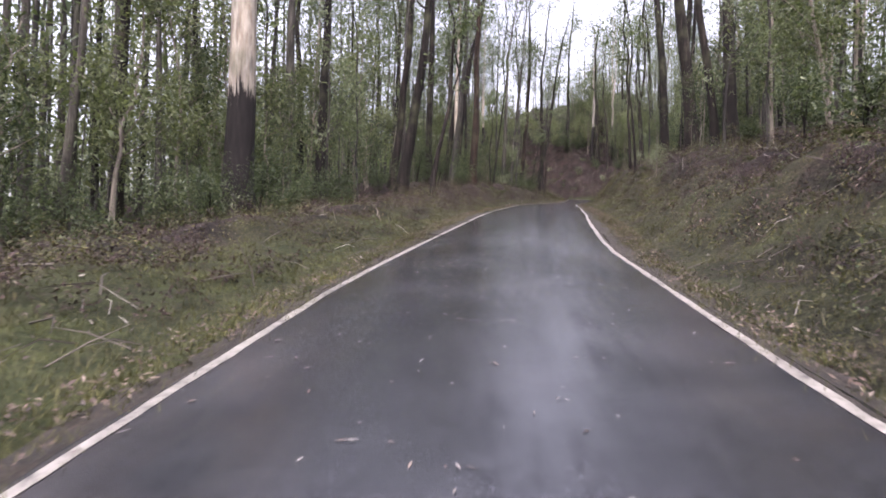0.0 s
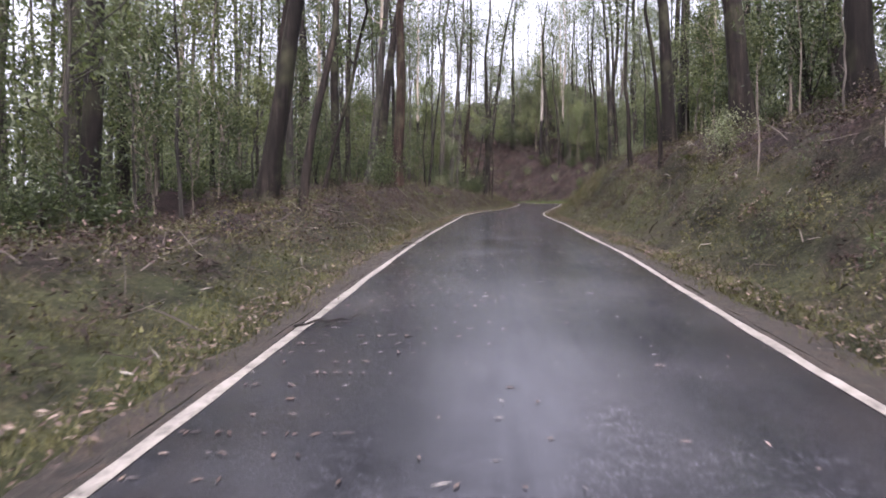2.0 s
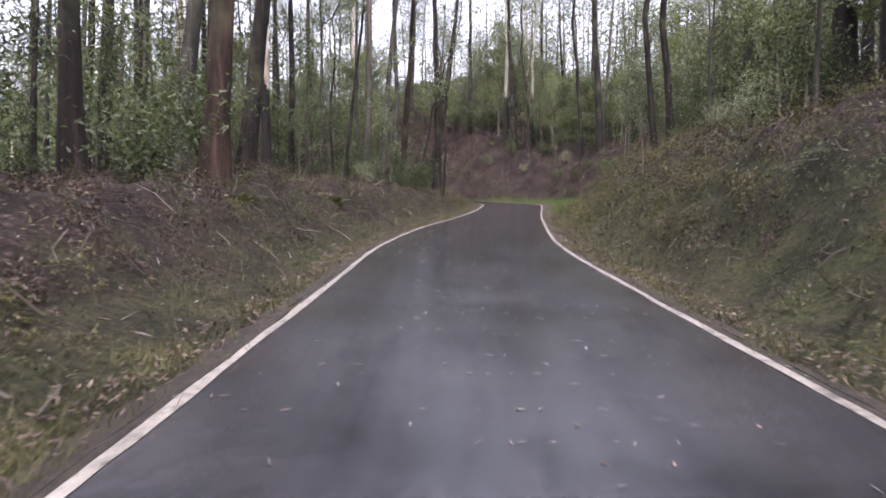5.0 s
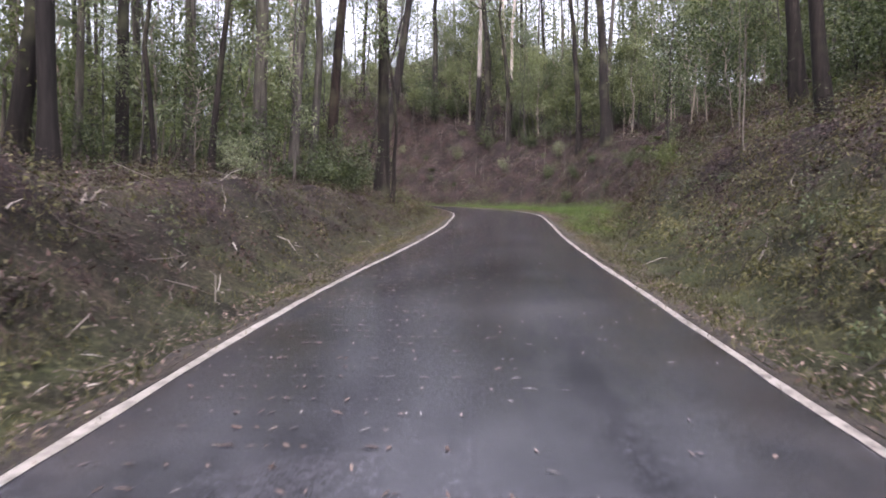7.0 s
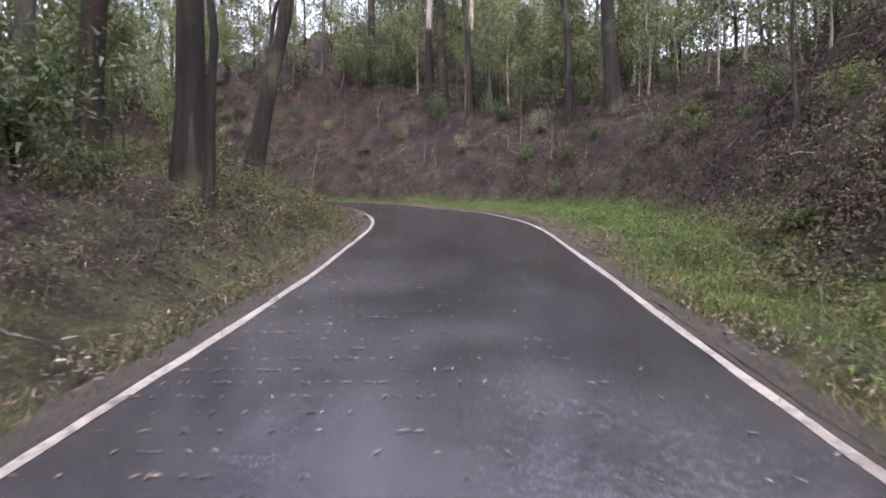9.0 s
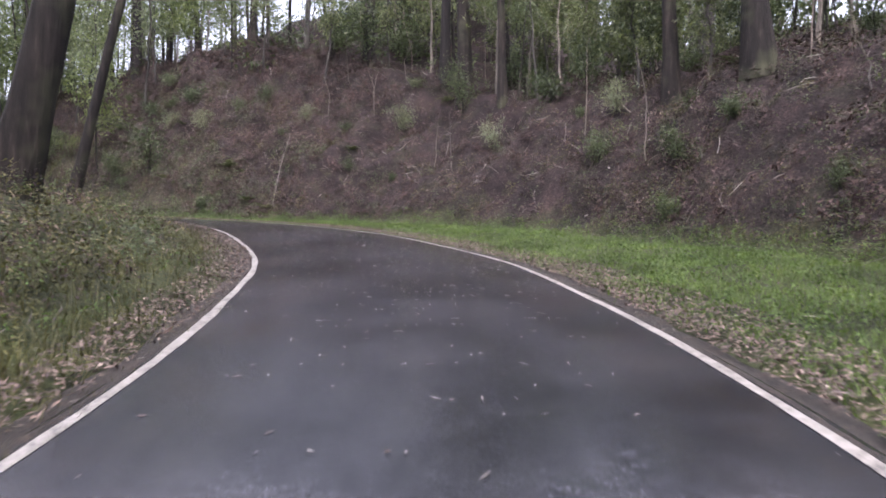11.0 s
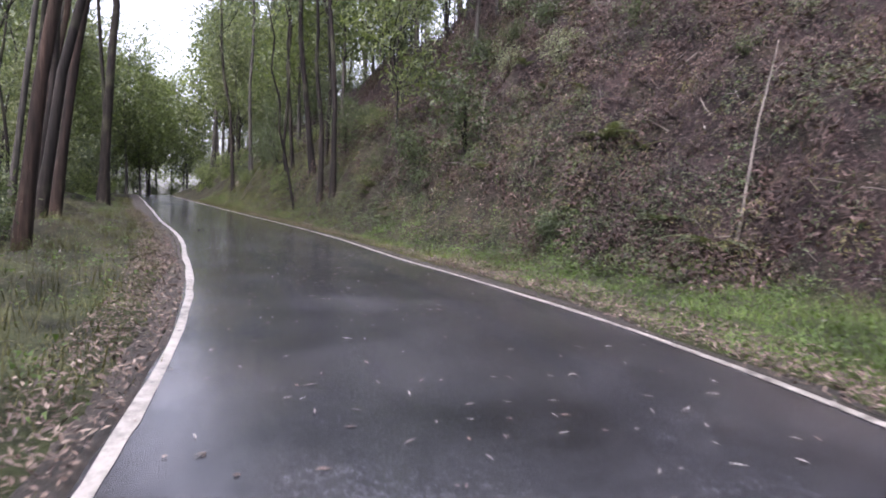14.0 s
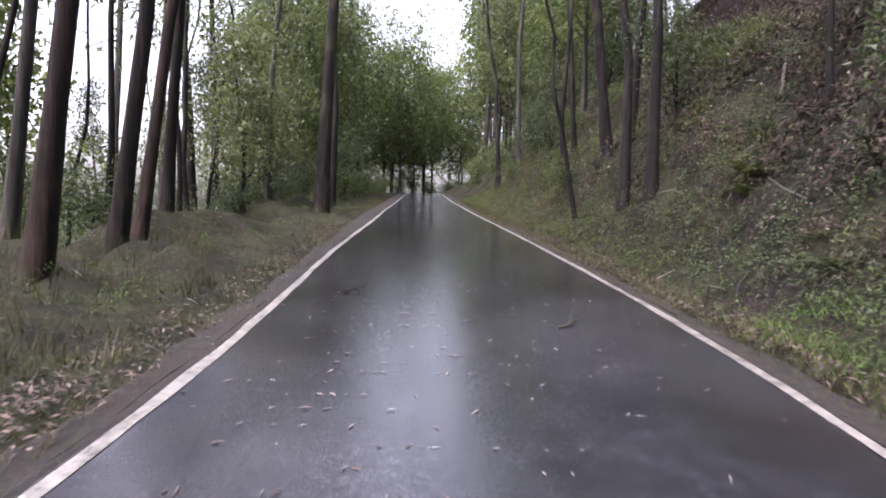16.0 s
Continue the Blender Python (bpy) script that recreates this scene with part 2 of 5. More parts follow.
# ---- materials ----
def make_asphalt():
    m, nt, b = fresh("wet_asphalt")
    uv = nt.nodes.new("ShaderNodeUVMap").outputs[0]
    grit = noise_node(nt, 75, detail=4, rough_=0.7)
    worn = noise_node(nt, 0.6, detail=6, rough_=0.65)
    streak = noise_node(nt, 1.0, uv, detail=6, rough_=0.62, stretch=(1.9, 0.14, 1))
    damp = noise_node(nt, 1.0, uv, detail=5, rough_=0.7, stretch=(1.2, 0.75, 1))
    c1 = ramp_node(nt, [(0.3, (0.0072, 0.0078, 0.0098)), (0.5, (0.0160, 0.0172, 0.0215)), (0.72, (0.035, 0.037, 0.044))], grit)
    c2 = ramp_node(nt, [(0.32, (0.42, 0.42, 0.43)), (0.52, (1.0, 0.99, 0.98)), (0.70, (1.85, 1.78, 1.70))], worn)
    col = mix_node(nt, 1.0, c1, c2, "MULTIPLY")
    stone = noise_node(nt, 16, detail=5, rough_=0.75)
    col = mix_node(nt, 1.0, col, ramp_node(nt, [(0.34, (0.55, 0.55, 0.55)), (0.66, (1.5, 1.49, 1.47))], stone), "MULTIPLY")
    # mud and leaf stain carried in from the verges
    sep = nt.nodes.new("ShaderNodeSeparateXYZ")
    nt.links.new(uv, sep.inputs[0])
    rim = math_node(nt, "MULTIPLY", math_node(nt, "SUBTRACT", math_node(nt, "ABSOLUTE", sep.outputs[0]), 0.9), 0.8, True)
    mud = math_node(nt, "MULTIPLY", rim, math_node(nt, "MULTIPLY", math_node(nt, "SUBTRACT", damp, 0.40), 3.2, True), True)
    col = mix_node(nt, math_node(nt, "MULTIPLY", mud, 0.40), col, (0.040, 0.029, 0.024))
    nt.links.new(col, b.inputs["Base Color"])
    spots = noise_node(nt, 1.0, uv, detail=5, rough_=0.75, stretch=(4.5, 2.2, 1))
    wet = math_node(nt, "ADD", math_node(nt, "MULTIPLY", streak, 0.55), math_node(nt, "MULTIPLY", damp, 0.35))
    wet = math_node(nt, "ADD", wet, math_node(nt, "MULTIPLY", spots, 0.22))
    # the wheels keep two tracks rougher than the crown between them
    track = math_node(nt, "ABSOLUTE", math_node(nt, "SUBTRACT", math_node(nt, "ABSOLUTE", sep.outputs[0]), 0.85))
    track = math_node(nt, "SUBTRACT", 1.0, math_node(nt, "DIVIDE", track, 0.42), True)
    wet = math_node(nt, "SUBTRACT", wet, math_node(nt, "MULTIPLY", track, 0.05))
    # water stands on the road for some metres past the bend
    far_ = math_node(nt, "ABSOLUTE", math_node(nt, "SUBTRACT", sep.outputs[1], 122.0))
    pool = math_node(nt, "SUBTRACT", 1.0, math_node(nt, "DIVIDE", far_, 16.0), True)
    wet = math_node(nt, "ADD", wet, math_node(nt, "MULTIPLY", pool, 0.24))
    r = nt.nodes.new("ShaderNodeMapRange")
    r.inputs[1].default_value, r.inputs[2].default_value = 0.40, 0.72
    r.inputs[3].default_value, r.inputs[4].default_value = 0.25, 0.08
    nt.links.new(wet, r.inputs[0])
    nt.links.new(r.outputs[0], b.inputs["Roughness"])
    gloss = nt.nodes.new("ShaderNodeMapRange")
    gloss.inputs[1].default_value, gloss.inputs[2].default_value = 0.44, 0.68
    gloss.inputs[3].default_value, gloss.inputs[4].default_value = 0.10, 0.80
    nt.links.new(wet, gloss.inputs[0])
    nt.links.new(gloss.outputs[0], b.inputs["Specular IOR Level"])
    bump_node(nt, grit, 0.20, 0.006, b)
    return m


def make_paint():
    m, nt, b = fresh("worn_white_line_paint")
    n = noise_node(nt, 9, detail=6)
    f = noise_node(nt, 45, detail=3)
    big = noise_node(nt, 1.6, detail=4, rough_=0.65)
    w = math_node(nt, "ADD", math_node(nt, "MULTIPLY", n, 0.5), math_node(nt, "ADD", math_node(nt, "MULTIPLY", f, 0.25), math_node(nt, "MULTIPLY", big, 0.25)))
    col = ramp_node(nt, [(0.40, (0.022, 0.021, 0.020)), (0.46, (0.115, 0.108, 0.098)), (0.56, (0.195, 0.185, 0.170)), (0.72, (0.27, 0.258, 0.24))], w)
    nt.links.new(col, b.inputs["Base Color"])
    b.inputs["Roughness"].default_value = 0.5
    bump_node(nt, f, 0.2, 0.005, b)
    return m


def make_ground():
    m, nt, b = fresh("leaf_litter_soil")
    fine = noise_node(nt, 14, detail=6, rough_=0.7)
    mid = noise_node(nt, 1.3, detail=5)
    c = ramp_node(nt, [(0.32, (0.004, 0.003, 0.003)), (0.48, (0.013, 0.0085, 0.0085)), (0.60, (0.031, 0.021, 0.020)), (0.78, (0.085, 0.065, 0.060))], fine)
    g = ramp_node(nt, [(0.3, (0.009, 0.012, 0.005)), (0.6, (0.034, 0.044, 0.016)), (0.8, (0.070, 0.078, 0.034))], fine)
    at = nt.nodes.new("ShaderNodeAttribute")
    at.attribute_name = "grass"
    k = math_node(nt, "ADD", at.outputs["Fac"], math_node(nt, "MULTIPLY", math_node(nt, "SUBTRACT", mid, 0.5), 1.6), True)
    stain = ramp_node(nt, [(0.36, (0.32, 0.31, 0.33)), (0.5, (0.85, 0.83, 0.86)), (0.66, (1.35, 1.28, 1.2))], noise_node(nt, 0.9, detail=6, rough_=0.72))
    nt.links.new(mix_node(nt, 1.0, mix_node(nt, k, c, g), stain, "MULTIPLY"), b.inputs["Base Color"])
    b.inputs["Roughness"].default_value = 0.95
    b.inputs["Specular IOR Level"].default_value = 0.2
    bump_node(nt, fine, 0.9, 0.06, b)
    return m


def make_shoulder():
    m, nt, b = fresh("dirt_and_leaf_shoulder")
    fine = noise_node(nt, 48, detail=6, rough_=0.8)
    c = ramp_node(nt, [(0.36, (0.003, 0.0026, 0.0022)), (0.5, (0.0105, 0.0080, 0.0064)), (0.66, (0.040, 0.030, 0.023))], fine)
    c = mix_node(nt, 1.0, c, ramp_node(nt, [(0.36, (0.30, 0.34, 0.26)), (0.50, (0.85, 0.85, 0.75)), (0.64, (1.7, 1.5, 1.3))], noise_node(nt, 6, detail=6, rough_=0.75)), "MULTIPLY")
    nt.links.new(c, b.inputs["Base Color"])
    b.inputs["Roughness"].default_value = 0.9
    bump_node(nt, fine, 0.8, 0.03, b)
    return m


def make_leaf(name, stops, gloss=0.45, thin=0.35, patch=0.0):
    """Foliage whose tone varies leaf by leaf and plant by plant."""
    m, nt, b = fresh(name)
    v = math_node(nt, "ADD", math_node(nt, "MULTIPLY", island(nt), 0.7), math_node(nt, "MULTIPLY", object_random(nt), 0.3))
    col = ramp_node(nt, dim(stops), v)
    if patch:        # fresher and more withered patches, a metre or so across
        lo, hi = (1 - patch,) * 3, (1 + patch, 1 + 0.9 * patch, 1 + 0.75 * patch)
        col = mix_node(nt, 1.0, col, ramp_node(nt, [(0.36, lo), (0.64, hi)], noise_node(nt, 0.9, detail=4, rough_=0.7)), "MULTIPLY")
    nt.links.new(col, b.inputs["Base Color"])
    b.inputs["Roughness"].default_value = gloss
    b.inputs["Specular IOR Level"].default_value = 0.22
    tr = nt.nodes.new("ShaderNodeBsdfTranslucent")
    nt.links.new(mix_node(nt, 1.0, col, (1.3, 1.4, 0.7), "MULTIPLY"), tr.inputs["Color"])
    mx = nt.nodes.new("ShaderNodeMixShader")
    mx.inputs[0].default_value = thin
    nt.links.new(b.outputs[0], mx.inputs[1]), nt.links.new(tr.outputs[0], mx.inputs[2])
    nt.links.new(mx.outputs[0], nt.nodes["Material Output"].inputs["Surface"])
    return m


def make_bark(name, low, high, pale, scorch=0.0):
    """Ribbony bark; scorch: metres up to which fire has blackened it."""
    m, nt, b = fresh(name)
    tc = nt.nodes.new("ShaderNodeTexCoord").outputs["Object"]
    rib = noise_node(nt, 1.0, tc, detail=6, rough_=0.65, stretch=(9, 9, 0.9))
    big = noise_node(nt, 0.6, tc, detail=3)
    c = ramp_node(nt, dim([(0.3, low), (0.55, high), (0.75, pale)], 0.46), rib)
    patch = noise_node(nt, 1.0, tc, detail=4, stretch=(3, 3, 0.7))
    c = mix_node(nt, 1.0, c, ramp_node(nt, [(0.35, (0.5, 0.5, 0.52)), (0.62, (1.25, 1.22, 1.18))], patch), "MULTIPLY")
    tone = ramp_node(nt, [(0.0, (0.7, 0.7, 0.72)), (1.0, (1.1, 1.07, 1.03))], object_random(nt))
    c = mix_node(nt, 1.0, c, tone, "MULTIPLY")
    moss = ramp_node(nt, [(0.5, (0, 0, 0)), (0.75, (0.5, 0.5, 0.5))], big)
    c = mix_node(nt, moss, c, (0.10, 0.11, 0.06))
    if scorch:
        sep = nt.nodes.new("ShaderNodeSeparateXYZ")
        nt.links.new(tc, sep.inputs[0])
        edge = math_node(nt, "ADD", sep.outputs[2], math_node(nt, "MULTIPLY", math_node(nt, "SUBTRACT", rib, 0.5), 3.0))
        k = nt.nodes.new("ShaderNodeMapRange")
        k.inputs[1].default_value, k.inputs[2].default_value = scorch - 0.15, scorch + 0.15
        k.inputs[3].default_value, k.inputs[4].default_value = 1, 0
        nt.links.new(edge, k.inputs[0])
        c = mix_node(nt, k.outputs[0], c, ramp_node(nt, [(0.3, (0.004, 0.0036, 0.0036)), (0.7, (0.017, 0.014, 0.0135))], rib))
    nt.links.new(c, b.inputs["Base Color"])
    b.inputs["Roughness"].default_value = 0.9
    b.inputs["Specular IOR Level"].default_value = 0.25
    bump_node(nt, rib, 0.8, 0.05, b)
    return m


def make_litter(name, stops):
    m, nt, b = fresh(name)
    nt.links.new(ramp_node(nt, dim(stops, 0.46), island(nt)), b.inputs["Base Color"])
    b.inputs["Roughness"].default_value = 0.7
    return m


ASPHALT, PAINT, SOIL, SHOULDER = make_asphalt(), make_paint(), make_ground(), make_shoulder()
GUM_LEAF = make_leaf("gum_leaves", [(0.0, (0.050, 0.070, 0.044)), (0.5, (0.105, 0.140, 0.078)), (0.85, (0.170, 0.205, 0.110)), (1.0, (0.26, 0.28, 0.19))])
BUSH_LEAF = make_leaf("understorey_leaves", [(0.0, (0.024, 0.036, 0.022)), (0.5, (0.064, 0.088, 0.046)), (0.88, (0.150, 0.185, 0.100)), (1.0, (0.36, 0.39, 0.31))])
LUSH_LEAF = make_leaf("fresh_green_leaves", [(0.0, (0.046, 0.066, 0.030)), (0.5, (0.128, 0.165, 0.072)), (0.9, (0.235, 0.28, 0.135)), (1.0, (0.40, 0.43, 0.29))], thin=0.46)
STOREY_LEAF = make_leaf("young_gum_leaves", [(0.0, (0.050, 0.064, 0.036)), (0.5, (0.135, 0.162, 0.088)), (0.85, (0.235, 0.268, 0.155)), (1.0, (0.44, 0.46, 0.34))], thin=0.42)
SILVER_LEAF = make_leaf("silvery_leaves", [(0.0, (0.08, 0.11, 0.06)), (0.5, (0.19, 0.225, 0.14)), (1.0, (0.42, 0.45, 0.36))])
GRASS_LEAF = make_leaf("verge_grass", [(0.0, (0.032, 0.060, 0.018)), (0.5, (0.088, 0.145, 0.042)), (0.85, (0.145, 0.215, 0.066)), (0.95, (0.21, 0.235, 0.105)), (1.0, (0.32, 0.30, 0.19))], 0.6, 0.35, 0.35)
DRY_LEAF = make_leaf("dry_tussock", [(0.0, (0.040, 0.045, 0.022)), (0.5, (0.085, 0.086, 0.043)), (0.88, (0.135, 0.120, 0.072)), (1.0, (0.26, 0.22, 0.155))], 0.7, 0.2)
BARK_DARK = make_bark("dark_stringy_bark", (0.008, 0.0066, 0.006), (0.029, 0.0235, 0.021), (0.098, 0.080, 0.072))
BARK_RED = make_bark("reddish_stringy_bark", (0.014, 0.0085, 0.0065), (0.052, 0.033, 0.026), (0.145, 0.098, 0.078))
BARK_GREY = make_bark("grey_gum_bark", (0.045, 0.043, 0.040), (0.13, 0.125, 0.112), (0.29, 0.275, 0.25))
BARK_PALEST = make_bark("pale_sapling_bark", (0.20, 0.18, 0.145), (0.42, 0.385, 0.325), (0.66, 0.62, 0.55))
BARK_HILL = make_bark("pale_hillside_gum_bark", (0.34, 0.31, 0.26), (0.66, 0.62, 0.56), (0.95, 0.91, 0.85), scorch=5.6)
BARK_PALE = make_bark("pale_gum_bark", (0.42, 0.34, 0.25), (0.72, 0.67, 0.58), (0.95, 0.90, 0.82), scorch=4.8)
HILL_LEAF = make_leaf("pale_gum_leaves", [(0.0, (0.055, 0.075, 0.048)), (0.5, (0.135, 0.170, 0.100)), (0.88, (0.23, 0.27, 0.17)), (1.0, (0.38, 0.40, 0.30))])
OLIVE_LEAF = make_leaf("olive_bank_plants", [(0.0, (0.026, 0.030, 0.012)), (0.5, (0.075, 0.080, 0.032)), (0.88, (0.125, 0.120, 0.048)), (1.0, (0.20, 0.175, 0.105))], 0.6, 0.2, 0.4)
MOSS_LEAF = make_leaf("yellow_green_slope_plants", [(0.0, (0.026, 0.032, 0.010)), (0.5, (0.072, 0.080, 0.026)), (0.88, (0.125, 0.130, 0.048)), (1.0, (0.22, 0.205, 0.11))], 0.6, 0.3, 0.4)
DEAD_LEAF = make_leaf("dead_brown_bracken", [(0.0, (0.014, 0.008, 0.008)), (0.45, (0.044, 0.028, 0.026)), (0.78, (0.100, 0.070, 0.064)), (0.90, (0.23, 0.18, 0.165)), (1.0, (0.52, 0.47, 0.44))], 0.7, 0.1, 0.55)
LITTER = make_litter("fallen_leaves", [(0.0, (0.030, 0.021, 0.020)), (0.45, (0.080, 0.057, 0.052)), (0.80, (0.135, 0.100, 0.088)), (0.95, (0.23, 0.19, 0.17)), (1.0, (0.46, 0.42, 0.38))])
DRIFT = make_litter("drifted_brown_leaves", [(0.0, (0.040, 0.024, 0.018)), (0.5, (0.105, 0.066, 0.050)), (0.85, (0.19, 0.130, 0.100)), (1.0, (0.36, 0.29, 0.24))])
PALE_LITTER = make_litter("pale_bark_strips", [(0.0, (0.12, 0.10, 0.09)), (0.6, (0.27, 0.245, 0.225)), (1.0, (0.52, 0.49, 0.45))])

# ---- ground, road, lines, shoulders ----
def axis(lo, hi, step, reach):
    mid = np.arange(lo, hi + step, step)
    grow = np.cumsum(step * 1.22 ** np.arange(1, 60))
    grow = grow[grow < reach]
    return np.concatenate([lo - grow[::-1], mid, mid[-1] + grow])


def grass_cover(s, off):
    a = np.abs(off)
    left = ramp(s, (0, 1.0), (12, 0.95), (22, 0.65), (40, 0.55), (70, 0.6), (80, 0.9), (102, 0.9), (110, 0.5), (150, 0.5)) * np.clip((ramp(s, (0, 7), (30, 5), (70, 5), (80, 7.5), (150, 8)) - a) / 2, 0, 1)
    right = ramp(s, (0, 0.5), (45, 0.6), (62, 0.75), (76, 1), (103, 1), (109, 0.35), (150, 0.5)) * np.clip((toe(s) + ramp(s, (0, 2.5), (60, 2.2), (76, 0.6), (104, 0.6), (112, 3.5)) - a) / 0.8, 0, 1)
    return np.where(off < 0, left, right)


gx, gy = axis(-22, 40, 0.42, 1900), axis(-10, 142, 0.42, 1900)
X, Y = np.meshgrid(gx, gy)
Zg = ground(X, Y)
nx, ny = len(gx), len(gy)
q = (np.arange(ny - 1)[:, None] * nx + np.arange(nx - 1)[None, :]).ravel()
land = quick("ground", np.stack([X.ravel(), Y.ravel(), Zg], 1), np.stack([q, q + 1, q + nx + 1, q + nx], 1), SOIL, smooth=True)
sg, og, _ = nearest(X, Y)
at = land.data.attributes.new("grass", "FLOAT", "POINT")
at.data.foreach_set("value", np.maximum(grass_cover(sg, og), np.clip((np.abs(og) - 30) / 20, 0, 1)).astype(np.float32))
tagged(land, "forest floor of brown leaf litter, soil and grass", "ground", kind="structure")


def ribbon(name, offs, heights, material, lo=-1e9, hi=1e9, wobble=0.0, seed=0):
    """A strip along the road; offs and heights are its cross-section, from left to right."""
    sel = np.where((RS >= lo) & (RS <= hi))[0]
    m = len(offs)
    V, UV = [], []
    for j, (o, h) in enumerate(zip(offs, heights)):
        oo = o + wobble * (0.3 if abs(o) < 2.35 and wobble > 0.05 else 1) * (rough(RS[sel], sel * 0.0, 0.8, seed + j) + 0.5 * rough(RS[sel], sel * 0.0, 0.25, seed + j + 9)) + wander(RS[sel], o) * (1 if abs(o) < 2.3 else 0.4)
        x, y = RC[sel, 0] + RN[sel, 0] * oo, RC[sel, 1] + RN[sel, 1] * oo
        z = RC[sel, 2] + h if not callable(h) else h(x, y, sel)
        V.append(np.stack([x, y, z], 1)), UV.append(np.stack([oo, RS[sel]], 1))
    V, UV = np.stack(V, 1).reshape(-1, 3), np.stack(UV, 1).reshape(-1, 2)
    q = (np.arange(len(sel) - 1)[:, None] * m + np.arange(m - 1)[None, :]).ravel()
    F = np.stack([q, q + 1, q + m + 1, q + m], 1)
    ob = quick(name, V, F, material, smooth=True)
    lay = ob.data.uv_layers.new(name="UVMap")
    lay.data.foreach_set("uv", UV[F.ravel()].astype(np.float32).ravel())
    return ob


def wander(s, o):
    """How far the road's edge on that side lies out from its mean place."""
    t = LINE_LEFT if o < 0 else LINE_RIGHT
    v = np.interp(s[:, None] + np.linspace(-2, 2, 9)[None, :], [p[0] for p in t], [p[1] for p in t]).mean(1)
    return (v - HALF) * np.clip(abs(o) / 1.9, 0, 1) * (1 if o > 0 else -1)


def crown_of_road(o):
    return 0.03 - 0.012 * (o / 2.3) ** 2 - (0.04 if abs(o) > 2.23 else 0)


ro = [-2.25, -2.22, -2.12, -1.6, -0.8, 0, 0.8, 1.6, 2.12, 2.22, 2.25]
tagged(ribbon("road", ro, [crown_of_road(o) for o in ro], ASPHALT, wobble=0.02, seed=40), "narrow wet dark asphalt road between white edge lines", "road", kind="structure")
for side in (-1, 1):
    o = side * HALF
    z = crown_of_road(o) + 0.005
    line = ribbon("edge_line", [o - 0.045, o + 0.045], [z, z], PAINT, lo=-20, wobble=0.011, seed=60 + side)
    tagged(line, "worn white painted edge line on the asphalt", "road marking", kind="structure")


    def low(x, y, sel):
        return RC[sel, 2] + 0.008

    def edge(x, y, sel):
        return RC[sel, 2] + 0.027

    def lift(x, y, sel):
        return np.maximum(ground(x, y), RC[sel, 2] - 0.01) + 0.02

    def under(x, y, sel):
        return ground(x, y) - 0.10
    os_ = [2.12, 2.17, 2.27, 2.38, 2.62]
    hs_ = [low, edge, lift, lift, under]
    if side < 0:
        os_, hs_ = [-v for v in os_[::-1]], hs_[::-1]
    tagged(ribbon("road_shoulder", os_, hs_, SHOULDER, wobble=0.09, seed=80 + side), "dirt shoulder strewn with brown fallen leaves", "road shoulder", kind="structure")

# ---- trees and undergrowth ----
def tube(path, radii, sides=9, phase=0.0, lumpy=0.0, rng=None):
    """A closed tapering tube along a path: corners and quads."""
    path, radii = np.asarray(path, float), np.asarray(radii, float)
    t = np.gradient(path, axis=0)
    t /= np.linalg.norm(t, axis=1)[:, None] + 1e-9
    ref = np.where(np.abs(t[:, 2:3]) > 0.9, np.array([[1.0, 0, 0]]), np.array([[0, 0, 1.0]]))
    u = np.cross(t, ref)
    u /= np.linalg.norm(u, axis=1)[:, None] + 1e-9
    v = np.cross(t, u)
    a = np.linspace(0, 2 * math.pi, sides, endpoint=False) + phase
    r = radii[:, None] * np.ones((1, sides))
    if lumpy and rng is not None:
        r = r * (1 + lumpy * rng.normal(size=(1, sides)) + lumpy * 0.5 * rng.normal(size=r.shape))
    V = path[:, None, :] + r[:, :, None] * (np.cos(a)[None, :, None] * u[:, None, :] + np.sin(a)[None, :, None] * v[:, None, :])
    n = len(path)
    i, j = np.meshgrid(np.arange(n - 1), np.arange(sides), indexing="ij")
    j2 = (j + 1) % sides
    F = np.stack([i * sides + j, i * sides + j2, (i + 1) * sides + j2, (i + 1) * sides + j], -1).reshape(-1, 4)
    return V.reshape(-1, 3), F


def join(pieces):
    V, F, n = [], [], 0
    for v, f in pieces:
        V.append(v), F.append(f + n)
        n += len(v)
    return np.concatenate(V), np.concatenate(F)


def leaves(centres, rng, length, width, droop=0.6, spread=0.5, small=False):
    """Narrow leaves, each a folded pair of triangles, strewn round the centres."""
    n = len(centres)
    p = centres + rng.normal(size=(n, 3)) * spread
    d = rng.normal(size=(n, 3))
    d[:, 2] -= droop
    d /= np.linalg.norm(d, axis=1)[:, None]
    w = np.cross(d, rng.normal(size=(n, 3)))
    w /= np.linalg.norm(w, axis=1)[:, None] + 1e-9
    L = length * rng.uniform(0.6, 1.3, (n, 1))
    W = width * rng.uniform(0.7, 1.3, (n, 1))
    if small:
        V = np.stack([p - w * W, p + d * L, p + w * W], 1).reshape(-1, 3)
        return V, np.arange(n * 3).reshape(-1, 3)
    k = np.cross(d, w) * L * 0.12
    V = np.stack([p, p + d * L * 0.45 + w * W, p + d * L + k, p + d * L * 0.45 - w * W], 1).reshape(-1, 3)
    return V, np.arange(n * 4).reshape(-1, 4)


def trunk_path(height, rng, wander=0.25, lean=(0, 0)):
    z = np.linspace(-0.4, height, 13)
    k = np.clip(z, 0, None) / height
    x = lean[0] * k * height + wander * (np.sin(k * 5 + rng.uniform(0, 6)) * k + 0.3 * rng.normal(size=13) * k)
    y = lean[1] * k * height + wander * (np.sin(k * 4 + rng.uniform(0, 6)) * k + 0.3 * rng.normal(size=13) * k)
    return np.stack([x, y, z], 1)


